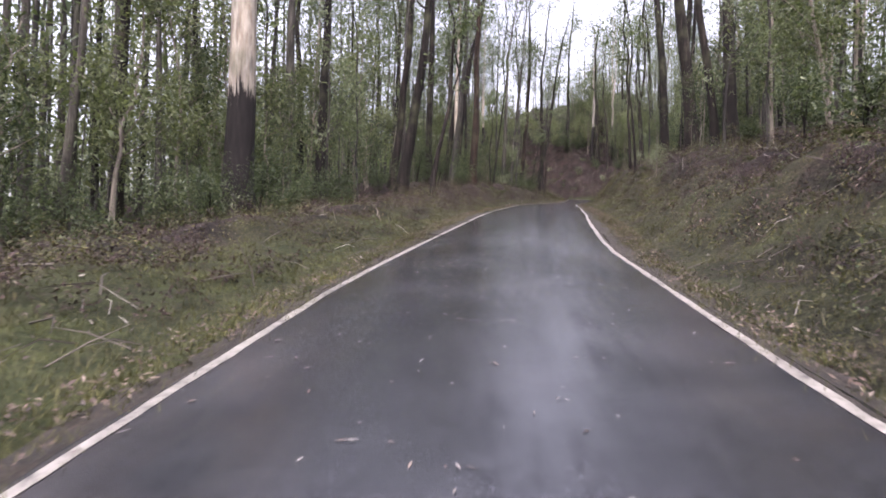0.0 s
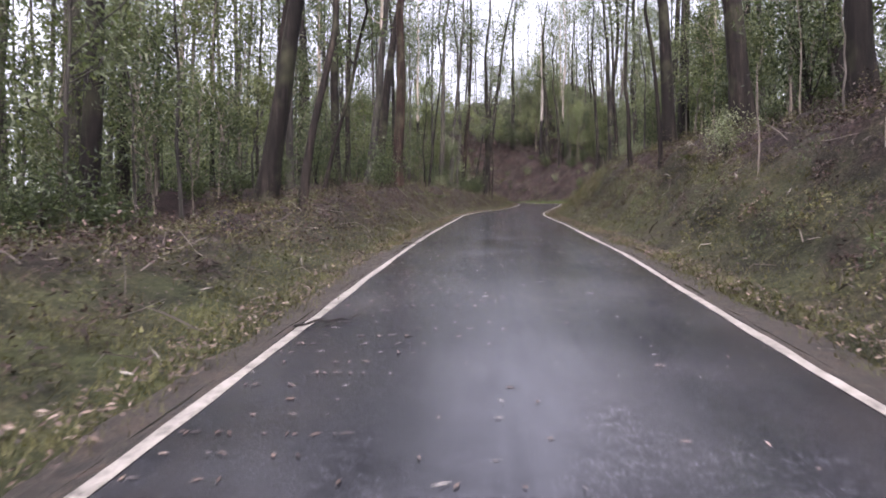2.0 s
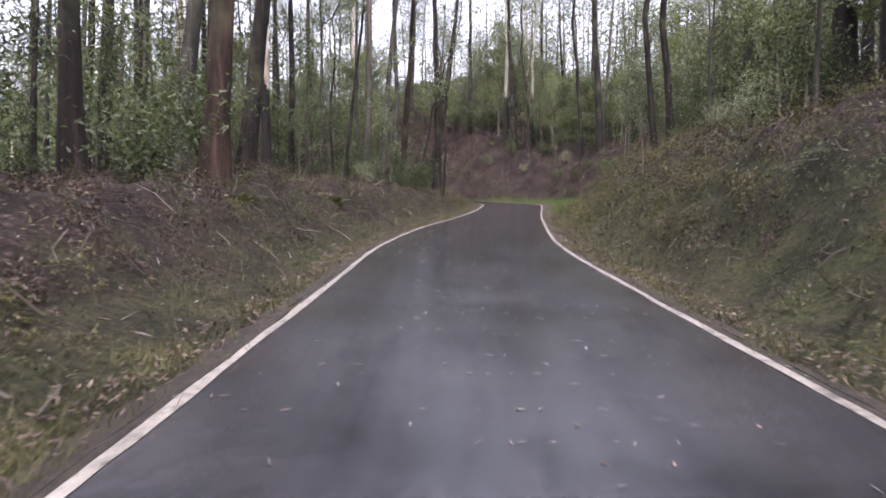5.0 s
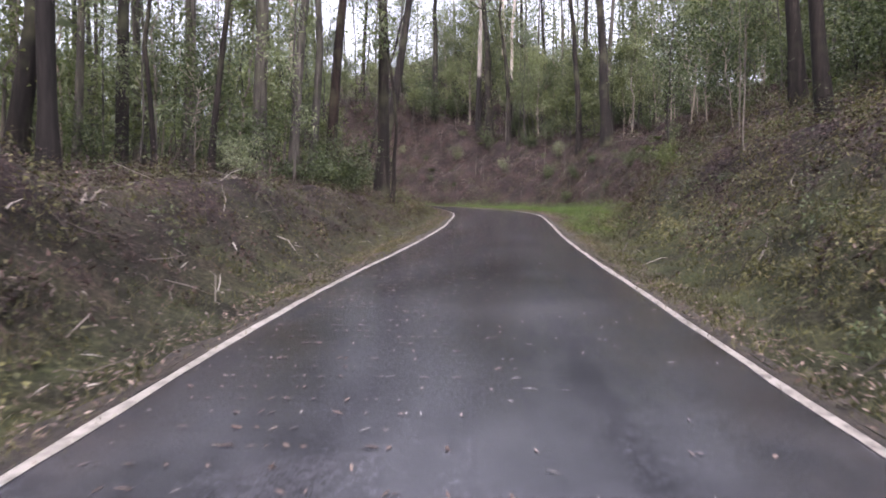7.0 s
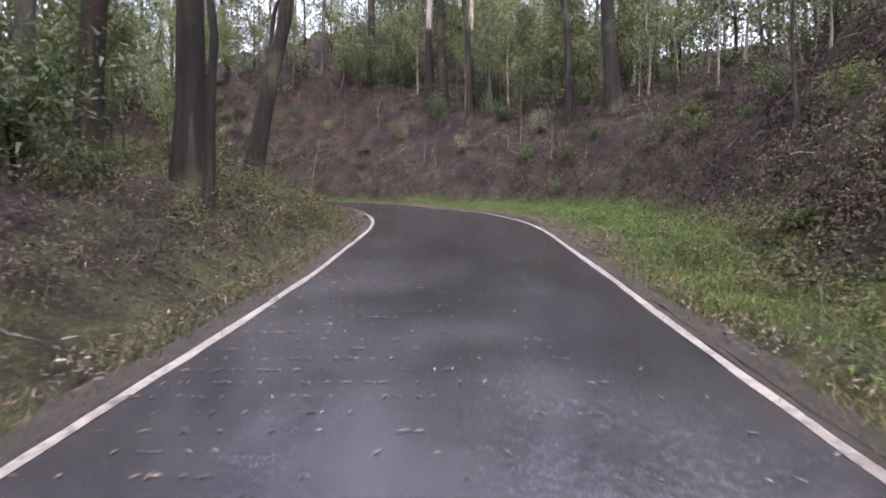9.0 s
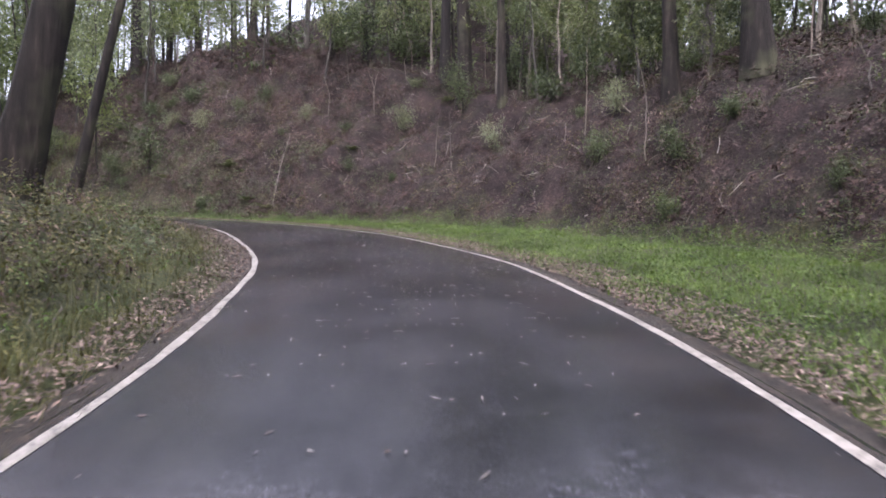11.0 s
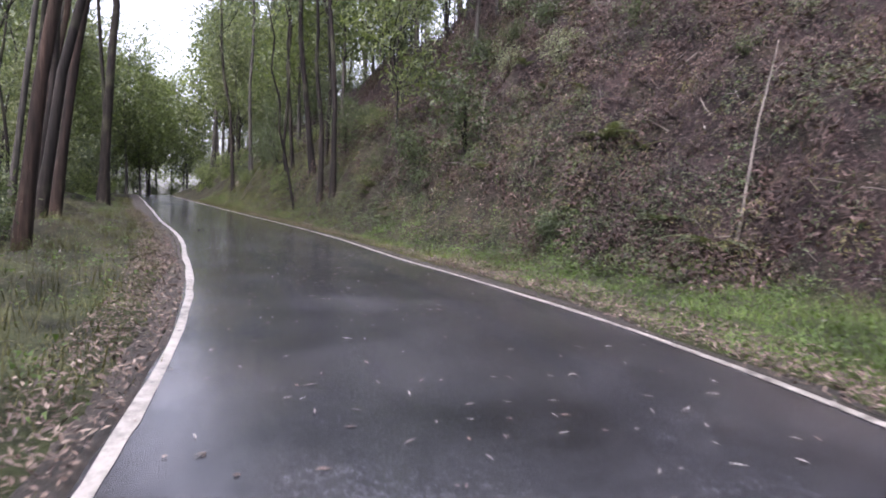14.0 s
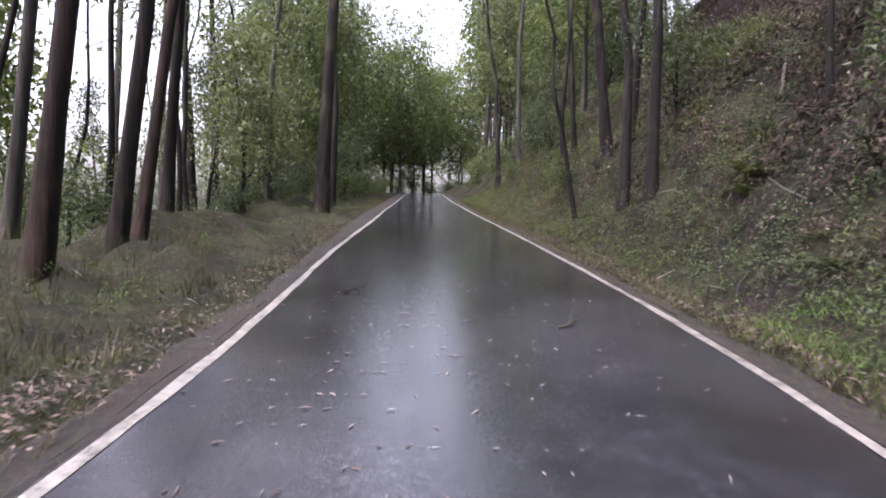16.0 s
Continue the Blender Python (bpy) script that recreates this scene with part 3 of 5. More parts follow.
def tree_parts(seed, height, girth, crown_from, leaf_count, limb_count, spread, bark, leaf, leaf_size=0.30, wander=0.3, name="gum_tree", sides=10, broad=0.15):
    """A tall forest tree: trunk with flared foot, limbs, and a ragged crown of small leaves."""
    rng = np.random.default_rng(seed)
    path = trunk_path(height, rng, wander)
    zz = np.clip(path[:, 2], 0, None)
    rad = girth * (1 - 0.82 * (zz / height) ** 0.9) * (1 + 0.45 * np.exp(-zz / 0.5))
    rad[-1] = 0.02
    V0, F0 = tube(path, rad, sides, lumpy=0.06, rng=rng)
    wood = []
    tips = []
    for _ in range(limb_count):
        k = rng.uniform(crown_from, 0.97)
        base = np.array([np.interp(k * height, path[:, 2], path[:, i]) for i in range(3)])
        a = rng.uniform(0, 2 * math.pi)
        reach = spread * rng.uniform(0.5, 1.1) * (1.15 - 0.6 * (k - crown_from) / (1 - crown_from))
        out = np.array([math.cos(a), math.sin(a), rng.uniform(0.3, 1.0)])
        u = np.linspace(0, 1, 5)[:, None]
        limb = base + out * reach * u + np.array([0, 0, 0.35 * reach]) * u * u + rng.normal(size=(5, 3)) * 0.12 * reach * u
        r0 = max(0.018, girth * 0.32 * (1.05 - k))
        wood.append(tube(limb, np.linspace(r0, 0.012, 5), 3 if girth < 0.11 else 4))
        tips += [limb[2], limb[3], limb[4], limb[4]]
    tips = np.array(tips)
    root = new(name)
    quick("trunk", V0, F0, bark, root, smooth=True)
    tagged(quick("branch_mass", *join(wood), bark, root, smooth=True), kind="stuff")
    c = tips[rng.integers(0, len(tips), leaf_count)]
    clump = rng.normal(size=(len(tips) * 3, 3)) * spread * 0.22
    c = c + clump[rng.integers(0, len(clump), leaf_count)]
    V, F = leaves(c, rng, leaf_size, leaf_size * broad, spread=spread * 0.10, small=True)
    quick("crown", V, F, leaf, root)
    return root


def bush_parts(seed, height, width, count, leaf, leaf_size=0.12, stems=7, name="understorey_shrub", bark=None):
    """A loose shrub: thin stems from one foot, leaves in clumps towards their ends."""
    rng = np.random.default_rng(seed)
    wood, tips = [], []
    for _ in range(stems):
        a, k = rng.uniform(0, 6.28), rng.uniform(0.2, 1.0)
        end = np.array([math.cos(a) * width * k, math.sin(a) * width * k, height * rng.uniform(0.55, 1.0)])
        u = np.linspace(0, 1, 6)[:, None]
        st = end * u * np.array([1, 1, 0]) * u + np.array([0, 0, 1]) * end[2] * (u ** 0.8) + rng.normal(size=(6, 3)) * 0.06 * u
        st[0, 2] = -0.15
        wood.append(tube(st, np.linspace(0.012 + 0.006 * height, 0.004, 6), 3))
        for j in (2, 3, 4, 5, 5):
            tips.append(st[j] + rng.normal(size=3) * 0.1 * width)
    tips = np.array(tips)
    root = new(name)
    tagged(quick("stem_mass", *join(wood), bark, root, smooth=True), kind="stuff")
    c = tips[rng.integers(0, len(tips), count)]
    sub = rng.normal(size=(len(tips) * 2, 3)) * np.array([width, width, height * 0.5]) * 0.22
    c = c + sub[rng.integers(0, len(sub), count)]
    c[:, 2] = np.abs(c[:, 2] - 0.05) + 0.05
    V, F = leaves(c, rng, leaf_size, leaf_size * 0.16, droop=0.1, spread=0.12 * width + 0.02, small=True)
    quick("foliage", V, F, leaf, root)
    return root


tall = []
for i, (h, g, bark, lab) in enumerate([(24, 0.24, BARK_DARK, "tall straight gum tree with dark stringy bark"),
                                       (27, 0.30, BARK_DARK, "tall thick gum tree with dark furrowed bark"),
                                       (22, 0.15, BARK_GREY, "slender grey-barked gum tree with a high crown"),
                                       (25, 0.20, BARK_GREY, "grey-barked gum tree with a thin high crown"),
                                       (20, 0.11, BARK_DARK, "slim dark-barked young gum tree"),
                                       (26, 0.26, BARK_PALE, "pale gum tree with a fire-blackened foot")]):
    tall.append(tagged(tree_parts(100 + i, h, g, 0.50, 1150, 14, 2.4, bark, GUM_LEAF, 0.35), lab, "tree", group="forest gum trees"))
sap = []
for i, (h, g) in enumerate([(7, 0.04), (9, 0.05), (5, 0.03), (11, 0.06)]):
    sap.append(tagged(tree_parts(200 + i, h, g, 0.22, 1300, 13, 0.95, BARK_GREY if i % 2 else BARK_PALEST, HILL_LEAF if i % 2 else BUSH_LEAF, 0.18, 0.35, "sapling", 6), "thin leafy sapling growing in the forest understorey", "sapling", group="saplings in the wood"))
bush = []
for i, (h, w, n) in enumerate([(1.6, 1.0, 1250), (2.4, 1.2, 1500), (1.0, 0.8, 950), (3.2, 1.3, 1700)]):
    bush.append(tagged(bush_parts(300 + i, h, w, n, BUSH_LEAF, 0.145, 8, bark=BARK_DARK), "dark green leafy shrub on the forest floor", "shrub", group="shrubs in the wood"))

leafy = []
for i, (h, w) in enumerate([(10, 2.0), (13, 2.4), (7.5, 1.7)]):
    leafy.append(tagged(tree_parts(400 + i, h, 0.10, 0.14, 3700, 26, w, BARK_DARK, STOREY_LEAF, 0.26, 0.5, "leafy_tree", 7, 0.22), "broad leafy tree with light green foliage down to the ground", "tree", group="leafy trees along the road"))

rng = np.random.default_rng(7)
used = {}


def plant(pattern, x, y, size=1.0, turn=None, tilt=(0, 0), sink=0.05):
    """Set a pattern, or a copy of it, on the ground."""
    turn = rng.uniform(0, 360) if turn is None else turn
    s, off = (float(v[0]) for v in nearest([x], [y])[:2])
    if pattern in used and -11 < off < -4.5 and 48 < s < 65:      # thinned edge of the wood beside the second straight
        return None
    m = pose(x, y, ground_at(x, y) - sink, tilt[0], tilt[1], 0) @ pose(0, 0, 0, 0, 0, turn)
    if pattern not in used:
        used[pattern] = True
        ob = pattern
        ob.matrix_basis = m @ Matrix.Diagonal((size, size, size, 1))
    else:
        ob = copy_thing(pattern, m)
        ob.scale = (size, size, size)
    return ob


def scatter(count, smin, smax, omin, omax, gap, taken, keep=None):
    """Random places beside the road that keep a gap from one another."""
    out, tries = [], 0
    while len(out) < count and tries < count * 40:
        tries += 1
        s, o = rng.uniform(smin, smax), rng.uniform(omin, omax)
        x, y = beside(s, o)
        s2, o2, _ = nearest([x], [y])
        s2, o2 = float(s2[0]), float(o2[0])
        if abs(o2) < min(abs(omin), abs(omax)) or (keep and not keep(s2, o2)):
            continue
        if y > 78 and 0.13 < x / y < 0.235 and o2 > 0 and gap > 1.5 and rng.random() < 0.6:
            continue
        if any((x - a) ** 2 + (y - b) ** 2 < gap * gap for a, b in taken):
            continue
        taken.append((x, y)), out.append((x, y))
    return out


taken = [(2.9, 53.6), (2.6, 62.4)]          # places where growth keeps its distance
KINDS = {"pale": (BARK_PALE, 27, "thick pale gum tree with a fire-blackened lower trunk"), "dark": (BARK_DARK, 25, "straight gum tree with dark brown stringy bark"),
         "grey": (BARK_GREY, 24, "straight grey-barked gum tree beside the road"), "red": (BARK_RED, 25, "gum tree with reddish-brown shedding bark at the roadside"), "slim": (BARK_DARK, 15, "thin dark leaning tree at the forest edge"),
         "fork": (BARK_DARK, 23, "dark gum tree that forks into two limbs"), "white": (BARK_HILL, 26, "tall pale gum tree with a blackened foot on the hillside")}
seeds = iter(range(1000, 2000))


def key_tree(kind, x, y, girth, lean_x=0.0, lean_y=0.0, claim=True):
    """A tree of its own at the roadside; lean: metres sideways for each metre up; claim: keeps other growth off its foot."""
    bark, height, label = KINDS[kind]
    height *= 0.9 + 0.2 * rng.random()
    low = 0.42 if kind == "fork" else 0.5 if girth > 0.15 else 0.34
    ob = tree_parts(next(seeds), height, girth, low, 1050 if kind != "slim" else 600, 13 if kind != "slim" else 9, 2.3 if kind != "slim" else 1.2, bark, GUM_LEAF, 0.29, 0.5 if girth > 0.2 else 0.85)
    turn = Matrix(((1, 0, lean_x, 0), (0, 1, lean_y, 0), (0, 0, 1, 0), (0, 0, 0, 1)))
    for part_ in ob.children:
        part_.data.transform(turn)
    ob.matrix_basis = pose(x, y, ground_at(x, y) - 0.05)
    if claim:
        taken.append((x, y))
    return tagged(ob, label, "tree", group="gum trees at the roadside")


# first straight
key_tree("pale", -7.2, 22.0, 0.52, 0.05, -0.01)
key_tree("dark", -12.4, 24.0, 0.29, 0.06, -0.01)
key_tree("dark", -6.2, 31.0, 0.28, 0.05, -0.01)
key_tree("fork", -2.35, 34.6, 0.34, 0.13, -0.01)
key_tree("slim", -0.6, 29.6, 0.11, 0.09, -0.01)
key_tree("grey", -9.0, 36.0, 0.32, 0.01, 0.0)
key_tree("dark", -9.6, 42.0, 0.28)
key_tree("grey", -12.1, 20.0, 0.16, 0.05, 0.0)
key_tree("dark", -3.4, 40.8, 0.28, 0.10, -0.03)
key_tree("slim", -1.0, 39.1, 0.10, 0.18, -0.04)
key_tree("grey", 0.55, 51.0, 0.25, 0.08, -0.03)
key_tree("red", 2.06, 47.8, 0.30, 0.03, -0.01, False)
key_tree("dark", 10.1, 23.8, 0.17, -0.10, 0.0)
key_tree("slim", 11.5, 39.4, 0.09, -0.06, 0.0)
key_tree("slim", 9.8, 32.8, 0.07, -0.06, 0.0)
key_tree("dark", 13.3, 34.2, 0.38, -0.10, 0.01)
key_tree("dark", 14.8, 43.0, 0.30, -0.05, 0.0)
key_tree("dark", 12.6, 28.0, 0.33, -0.06, 0.0)
# second straight
key_tree("dark", 0.8, 61.5, 0.43, 0.13, -0.03)
key_tree("dark", -0.1, 68.0, 0.31, 0.12, -0.03, False)
key_tree("slim", 4.6, 63.6, 0.07, 0.02, 0.0)
key_tree("grey", 6.4, 70.5, 0.26, 0.05, -0.01)
key_tree("red", 9.1, 76.0, 0.24, 0.05, -0.01)
key_tree("dark", 11.2, 74.2, 0.28, 0.02, 0.0)
key_tree("slim", 11.5, 73.5, 0.09, 0.03, 0.0)
key_tree("grey", 7.6, 73.4, 0.22, 0.06, -0.01)
key_tree("grey", 8.3, 74.8, 0.20, 0.03, 0.0)
key_tree("dark", 5.2, 68.0, 0.10, 0.06, 0.0)
key_tree("dark", 18.4, 58.8, 0.15, -0.06, 0.01)
key_tree("dark", 21.5, 63.0, 0.20, -0.04, 0.01)
# inside of the bend
key_tree("dark", 12.15, 85.3, 0.34, 0.19, 0.05)
key_tree("dark", 11.9, 89.45, 0.125, 0.22, 0.04)
# hillside over the bend
key_tree("white", 24.6, 106.5, 0.29, 0.0, 0.0)
key_tree("white", 27.8, 106.0, 0.22, 0.0, 0.0)
key_tree("dark", 29.0, 89.0, 0.37, -0.05, 0.02)
key_tree("dark", 28.3, 92.0, 0.25, -0.03, 0.01)
key_tree("dark", 24.8, 103.6, 0.40, -0.02, 0.0)
key_tree("dark", 25.6, 100.4, 0.18, -0.04, 0.0)
key_tree("dark", 21.0, 110.0, 0.33, 0.02, 0.0)
# after the bend
key_tree("red", 3.6, 101.6, 0.15, 0.06, 0.06)
key_tree("dark", 1.5, 103.7, 0.13, 0.09, 0.10)
key_tree("red", 0.6, 104.9, 0.13, 0.07, 0.09)
key_tree("dark", -2.4, 106.8, 0.145, 0.06, 0.10)
key_tree("red", -3.5, 107.6, 0.125, 0.05, 0.09)
key_tree("grey", -1.0, 105.0, 0.089, 0.05, 0.10)
key_tree("dark", -5.0, 108.8, 0.129, 0.05, 0.06)
key_tree("dark", -9.6, 116.2, 0.258, 0.0, 0.04)
key_tree("dark", -11.9, 118.4, 0.123, 0.0, 0.03)
key_tree("grey", -12.8, 116.1, 0.114, 0.0, 0.03)
key_tree("slim", 1.0, 117.8, 0.096, 0.02, 0.02)
key_tree("slim", 2.1, 115.4, 0.114, 0.0, 0.05)
key_tree("dark", 0.2, 118.2, 0.150, -0.10, -0.02)
key_tree("dark", 3.1, 114.6, 0.105, -0.04, 0.02)
key_tree("slim", 0.1, 116.9, 0.062, -0.14, -0.06)
key_tree("slim", -2.6, 120.5, 0.088, -0.07, 0.0)
key_tree("dark", -3.1, 122.0, 0.096, -0.05, 0.0)
key_tree("grey", -9.4, 127.4, 0.132, -0.04, 0.04)
key_tree("dark", -12.6, 129.9, 0.132, -0.05, 0.01)
for x_, y_, r_, a_, b_ in ((-6.8, 108.2, 0.085, 0.04, 0.05), (-8.4, 110.6, 0.07, 0.03, 0.04), (-4.2, 105.4, 0.075, 0.05, 0.08), (-7.2, 104.6, 0.06, 0.03, 0.05), (-10.8, 112.0, 0.09, 0.02, 0.03), (-12.0, 109.0, 0.07, 0.0, 0.02), (-2.0, 102.6, 0.06, 0.05, 0.07), (-14.0, 114.2, 0.08, 0.0, 0.03)):
    key_tree("slim", x_, y_, r_, a_, b_)

# the wood behind them; the near strip by the first straight is open ground
def clear(s, o):
    return s > 37 or o < -12.5 or (s > 26 and o < -9)


spots = scatter(58, -8, 80, -26, -8.5, 1.9, taken, clear) + scatter(34, -5, 68, 8.5, 26, 2.2, taken) + scatter(30, 70, 108, 14.5, 34, 2.2, taken) \
    + scatter(5, 128, 152, -16, -8.5, 1.8, taken) + scatter(11, 112, 150, 8, 20, 2.0, taken) + scatter(10, 150, 170, -14, -5, 2.0, taken) + scatter(10, 150, 170, 5, 14, 2.0, taken)
for x, y in spots:
    k = int(rng.choice([0, 1, 2, 3, 4, 5], p=[0.20, 0.1, 0.26, 0.2, 0.2, 0.04]))
    plant(tall[k], x, y, rng.uniform(0.85, 1.15), tilt=(rng.normal() * 1.3, rng.normal() * 1.3))
spots = scatter(58, -6, 84, -20, -6.2, 1.2, taken, clear) + scatter(42, -4, 70, 6.5, 20, 1.2, taken) + scatter(34, 72, 108, 12.5, 24, 1.2, taken) \
    + scatter(6, 126, 150, -14, -7, 1.2, taken) + scatter(12, 110, 150, 5.5, 14, 1.2, taken)
for x, y in spots:
    plant(sap[int(rng.integers(0, 4))], x, y, rng.uniform(0.8, 1.25), tilt=(rng.normal() * 3, rng.normal() * 3))
spots = scatter(38, -6, 84, -14, -5.2, 0.9, taken, clear) + scatter(26, -4, 72, 6.4, 13, 0.9, taken) + scatter(26, 72, 110, 11, 19, 0.9, taken) \
    + scatter(16, 98, 150, -13, -5.8, 0.9, taken) + scatter(30, 112, 150, 4.2, 11, 0.9, taken)
for x, y in spots:
    plant(bush[int(rng.integers(0, 4))], x, y, rng.uniform(0.7, 1.2))
# leafy trees that close the view beyond the bend and over the far road
spots = scatter(5, 134, 168, -12, -5.2, 2.0, taken) + scatter(5, 134, 170, 5.2, 13, 2.0, taken) + scatter(12, 72, 112, 13.5, 24, 2.6, taken) + scatter(2, 60, 84, -16, -9, 2.6, taken)
for x, y in spots:
    plant(leafy[int(rng.integers(0, 3))], x, y, rng.uniform(0.8, 1.25))
spots = scatter(12, 70, 112, 12, 24, 0.9, taken) + scatter(10, 0, 70, 8, 15, 0.9, taken)
for x, y in spots:
    plant(bush[int(rng.integers(0, 4))], x, y, rng.uniform(0.9, 1.6))
grand = []
for i, (h, w) in enumerate([(16, 2.9), (18, 3.2)]):
    grand.append(tagged(tree_parts(450 + i, h, 0.16, 0.16, 4600, 34, w, BARK_GREY, LUSH_LEAF, 0.38, 0.5, "leafy_tree", 8, 0.26), "tall broad tree with dense fresh green foliage", "tree", group="leafy trees along the road"))
for s_ in range(127, 176, 6):
    for side in (-1, 1):
        if side < 0 and s_ < 142:
            continue
        x, y = beside(s_ + rng.uniform(-1.5, 1.5), side * rng.uniform(6.0, 8.6))
        if abs(float(nearest([x], [y])[1][0])) > 4.8:
            plant(grand[int(rng.integers(0, 2))], x, y, rng.uniform(0.7, 1.0) * (0.7 if side > 0 and s_ < 152 else 1.0)), taken.append((x, y))
for x, y in scatter(7, 166, 190, -13, -5.2, 2.6, taken) + scatter(4, 170, 192, 5.2, 12, 2.6, taken):
    plant(grand[int(rng.integers(0, 2))], x, y, rng.uniform(0.9, 1.1))
for x, y in ((-40.5, 151.0), (-42.5, 154.5), (-44.5, 151.5), (-46.0, 158.0), (-42.0, 160.5), (-48.5, 154.0), (-39.0, 147.5), (-44.0, 146.5), (-50.0, 160.0), (-43.5, 165.0), (-29.5, 152.5), (-31.0, 156.5)):
    plant(grand[int(rng.integers(0, 2))], x, y, rng.uniform(0.75, 0.95)), taken.append((x, y))
# fresh green young growth up the bank past the bend
fresh_sap = [tagged(tree_parts(230 + i, h, 0.045, 0.18, 1700, 18, 1.1, BARK_DARK, LUSH_LEAF, 0.20, 0.35, "sapling", 6), "leafy young tree with fresh light green foliage", "sapling", group="saplings in the wood") for i, h in enumerate((6, 9))]
for x, y in scatter(11, 109, 150, 5.0, 13, 1.1, taken) + scatter(7, 129, 150, -11, -6.5, 1.4, taken):
    plant(fresh_sap[int(rng.integers(0, 2))], x, y, rng.uniform(0.8, 1.25), tilt=(rng.normal() * 3, rng.normal() * 3))
fresh_bush = tagged(bush_parts(360, 1.3, 0.9, 1100, LUSH_LEAF, 0.13, 8, "roadside_shrub", BARK_DARK), "fresh green leafy shrub at the foot of the bank", "shrub", group="shrubs in the wood")
for x, y in scatter(12, 119, 138, 3.8, 6.8, 0.7, taken) + scatter(9, 138, 168, 3.8, 7, 0.9, taken) + scatter(9, 132, 168, -7, -3.8, 0.9, taken) + scatter(2, 64, 76, 5.5, 8, 0.9, taken):
    plant(fresh_bush, x, y, rng.uniform(0.35, 0.85))
silver = tagged(bush_parts(350, 1.5, 0.8, 1700, SILVER_LEAF, 0.09, 8, "silvery_shrub", BARK_DARK), "shrub with pale silvery leaves on the bank", "shrub", group="silvery shrubs")
for x, y, k in ((9.6, 28.7, 0.75), (21.9, 104.1, 0.9), (12.3, 109.9, 0.8), (24.5, 98.5, 0.7), (27.5, 94.0, 0.8), (17.6, 107.8, 0.6), (10.4, 111.6, 0.7), (13.9, 46.0, 0.8), (16.8, 52.0, 0.7), (4.4, 59.5, 0.7), (6.3, 66.8, 0.9)):
    plant(silver, x, y, k)
for x, y in scatter(16, 46, 78, 7.5, 15, 1.2, taken):
    plant(sap[int(rng.integers(0, 4))], x, y, rng.uniform(0.7, 1.1))
# thin young gums, leafy from head height up, that fill the wood between the tall trunks
storey = []
for i, (h, w, n) in enumerate([(6.5, 1.15, 2000), (8.5, 1.35, 2300), (5.0, 0.95, 1700), (10.5, 1.5, 2500)]):
    storey.append(tagged(tree_parts(240 + i, h, 0.045 + 0.004 * h, 0.24, n, 15, w, BARK_PALEST if i % 2 else BARK_GREY, STOREY_LEAF, 0.20, 0.45, "young_gum", 5, 0.19), "thin young gum tree with loose pale olive foliage", "young tree", group="young gums in the wood"))
spots = scatter(44, 70, 101, 11.6, 20, 1.0, taken) + scatter(8, 99, 108, 14.5, 22, 1.2, taken) + scatter(28, 2, 84, -17, -7.6, 1.2, taken, clear) + scatter(6, 62, 86, -17, -8.5, 1.2, taken) + scatter(10, -4, 40, -20, -11, 1.2, taken) + scatter(20, -2, 72, 8.2, 15, 1.1, taken)
for x, y in spots:
    plant(storey[int(rng.integers(0, 4))], x, y, rng.uniform(0.7, 1.15), tilt=(rng.normal() * 3, rng.normal() * 3))
# leafy young trees that make the road past the bend a green tunnel
lush_tree = []
for i, (h, w, n) in enumerate([(8, 1.6, 2600), (11, 1.9, 3000)]):
    lush_tree.append(tagged(tree_parts(260 + i, h, 0.085, 0.20, n, 26, w, BARK_DARK, LUSH_LEAF, 0.24, 0.5, "leafy_tree", 6, 0.24), "dark-stemmed young tree with fresh green foliage", "tree", group="leafy trees along the road"))
for x, y in scatter(3, 118, 132, -12.5, -8, 1.7, taken) + scatter(7, 132, 160, -10, -5.4, 1.7, taken) + scatter(5, 118, 134, 7.2, 13, 1.7, taken) + scatter(5, 134, 160, 5.6, 11, 1.7, taken):
    plant(lush_tree[int(rng.integers(0, 2))], x, y, rng.uniform(0.75, 1.1), tilt=(rng.normal() * 3, rng.normal() * 3))
for x, y in scatter(14, 134, 186, -8, -3.9, 0.9, taken) + scatter(12, 136, 182, 3.9, 8, 0.9, taken):
    plant(fresh_bush, x, y, rng.uniform(0.8, 1.5))
for x, y in scatter(9, 172, 192, -11, -3.8, 1.2, taken):
    plant(fresh_bush, x, y, rng.uniform(1.4, 2.4))
for x, y in scatter(26, 138, 178, -12, -3.7, 0.8, taken) + scatter(6, 146, 180, 4.0, 9, 0.8, taken):
    plant(fresh_bush if rng.random() < 0.65 else bush[1], x, y, rng.uniform(0.9, 1.5))
# trees at the head of the bank past the bend
for x, y in scatter(9, 104, 128, 11, 18, 2.0, taken):
    plant(tall[int(rng.choice([0, 2, 3, 4]))], x, y, rng.uniform(0.75, 1.0), tilt=(rng.normal() * 2, rng.normal() * 2))
for x, y in scatter(10, 106, 130, 9.5, 16, 1.2, taken):
    plant(storey[int(rng.integers(0, 4))], x, y, rng.uniform(0.7, 1.1), tilt=(rng.normal() * 3, rng.normal() * 3))
# dark understorey behind the brow beside the first straight
for x, y in scatter(34, 2, 38, -14, -8.2, 1.0, taken):
    plant(bush[int(rng.choice([0, 2, 0, 1]))], x, y, rng.uniform(0.6, 1.0))
# shrubs and leafy trees that edge the wood past the bend
for x, y in scatter(20, 106, 140, -10, -5.6, 1.0, taken):
    plant(bush[int(rng.choice([1, 2, 0]))], x, y, rng.uniform(0.6, 1.0))
for x, y in scatter(4, 128, 144, -9.5, -6.2, 1.6, taken):
    plant(leafy[int(rng.integers(0, 3))], x, y, rng.uniform(0.6, 0.95))
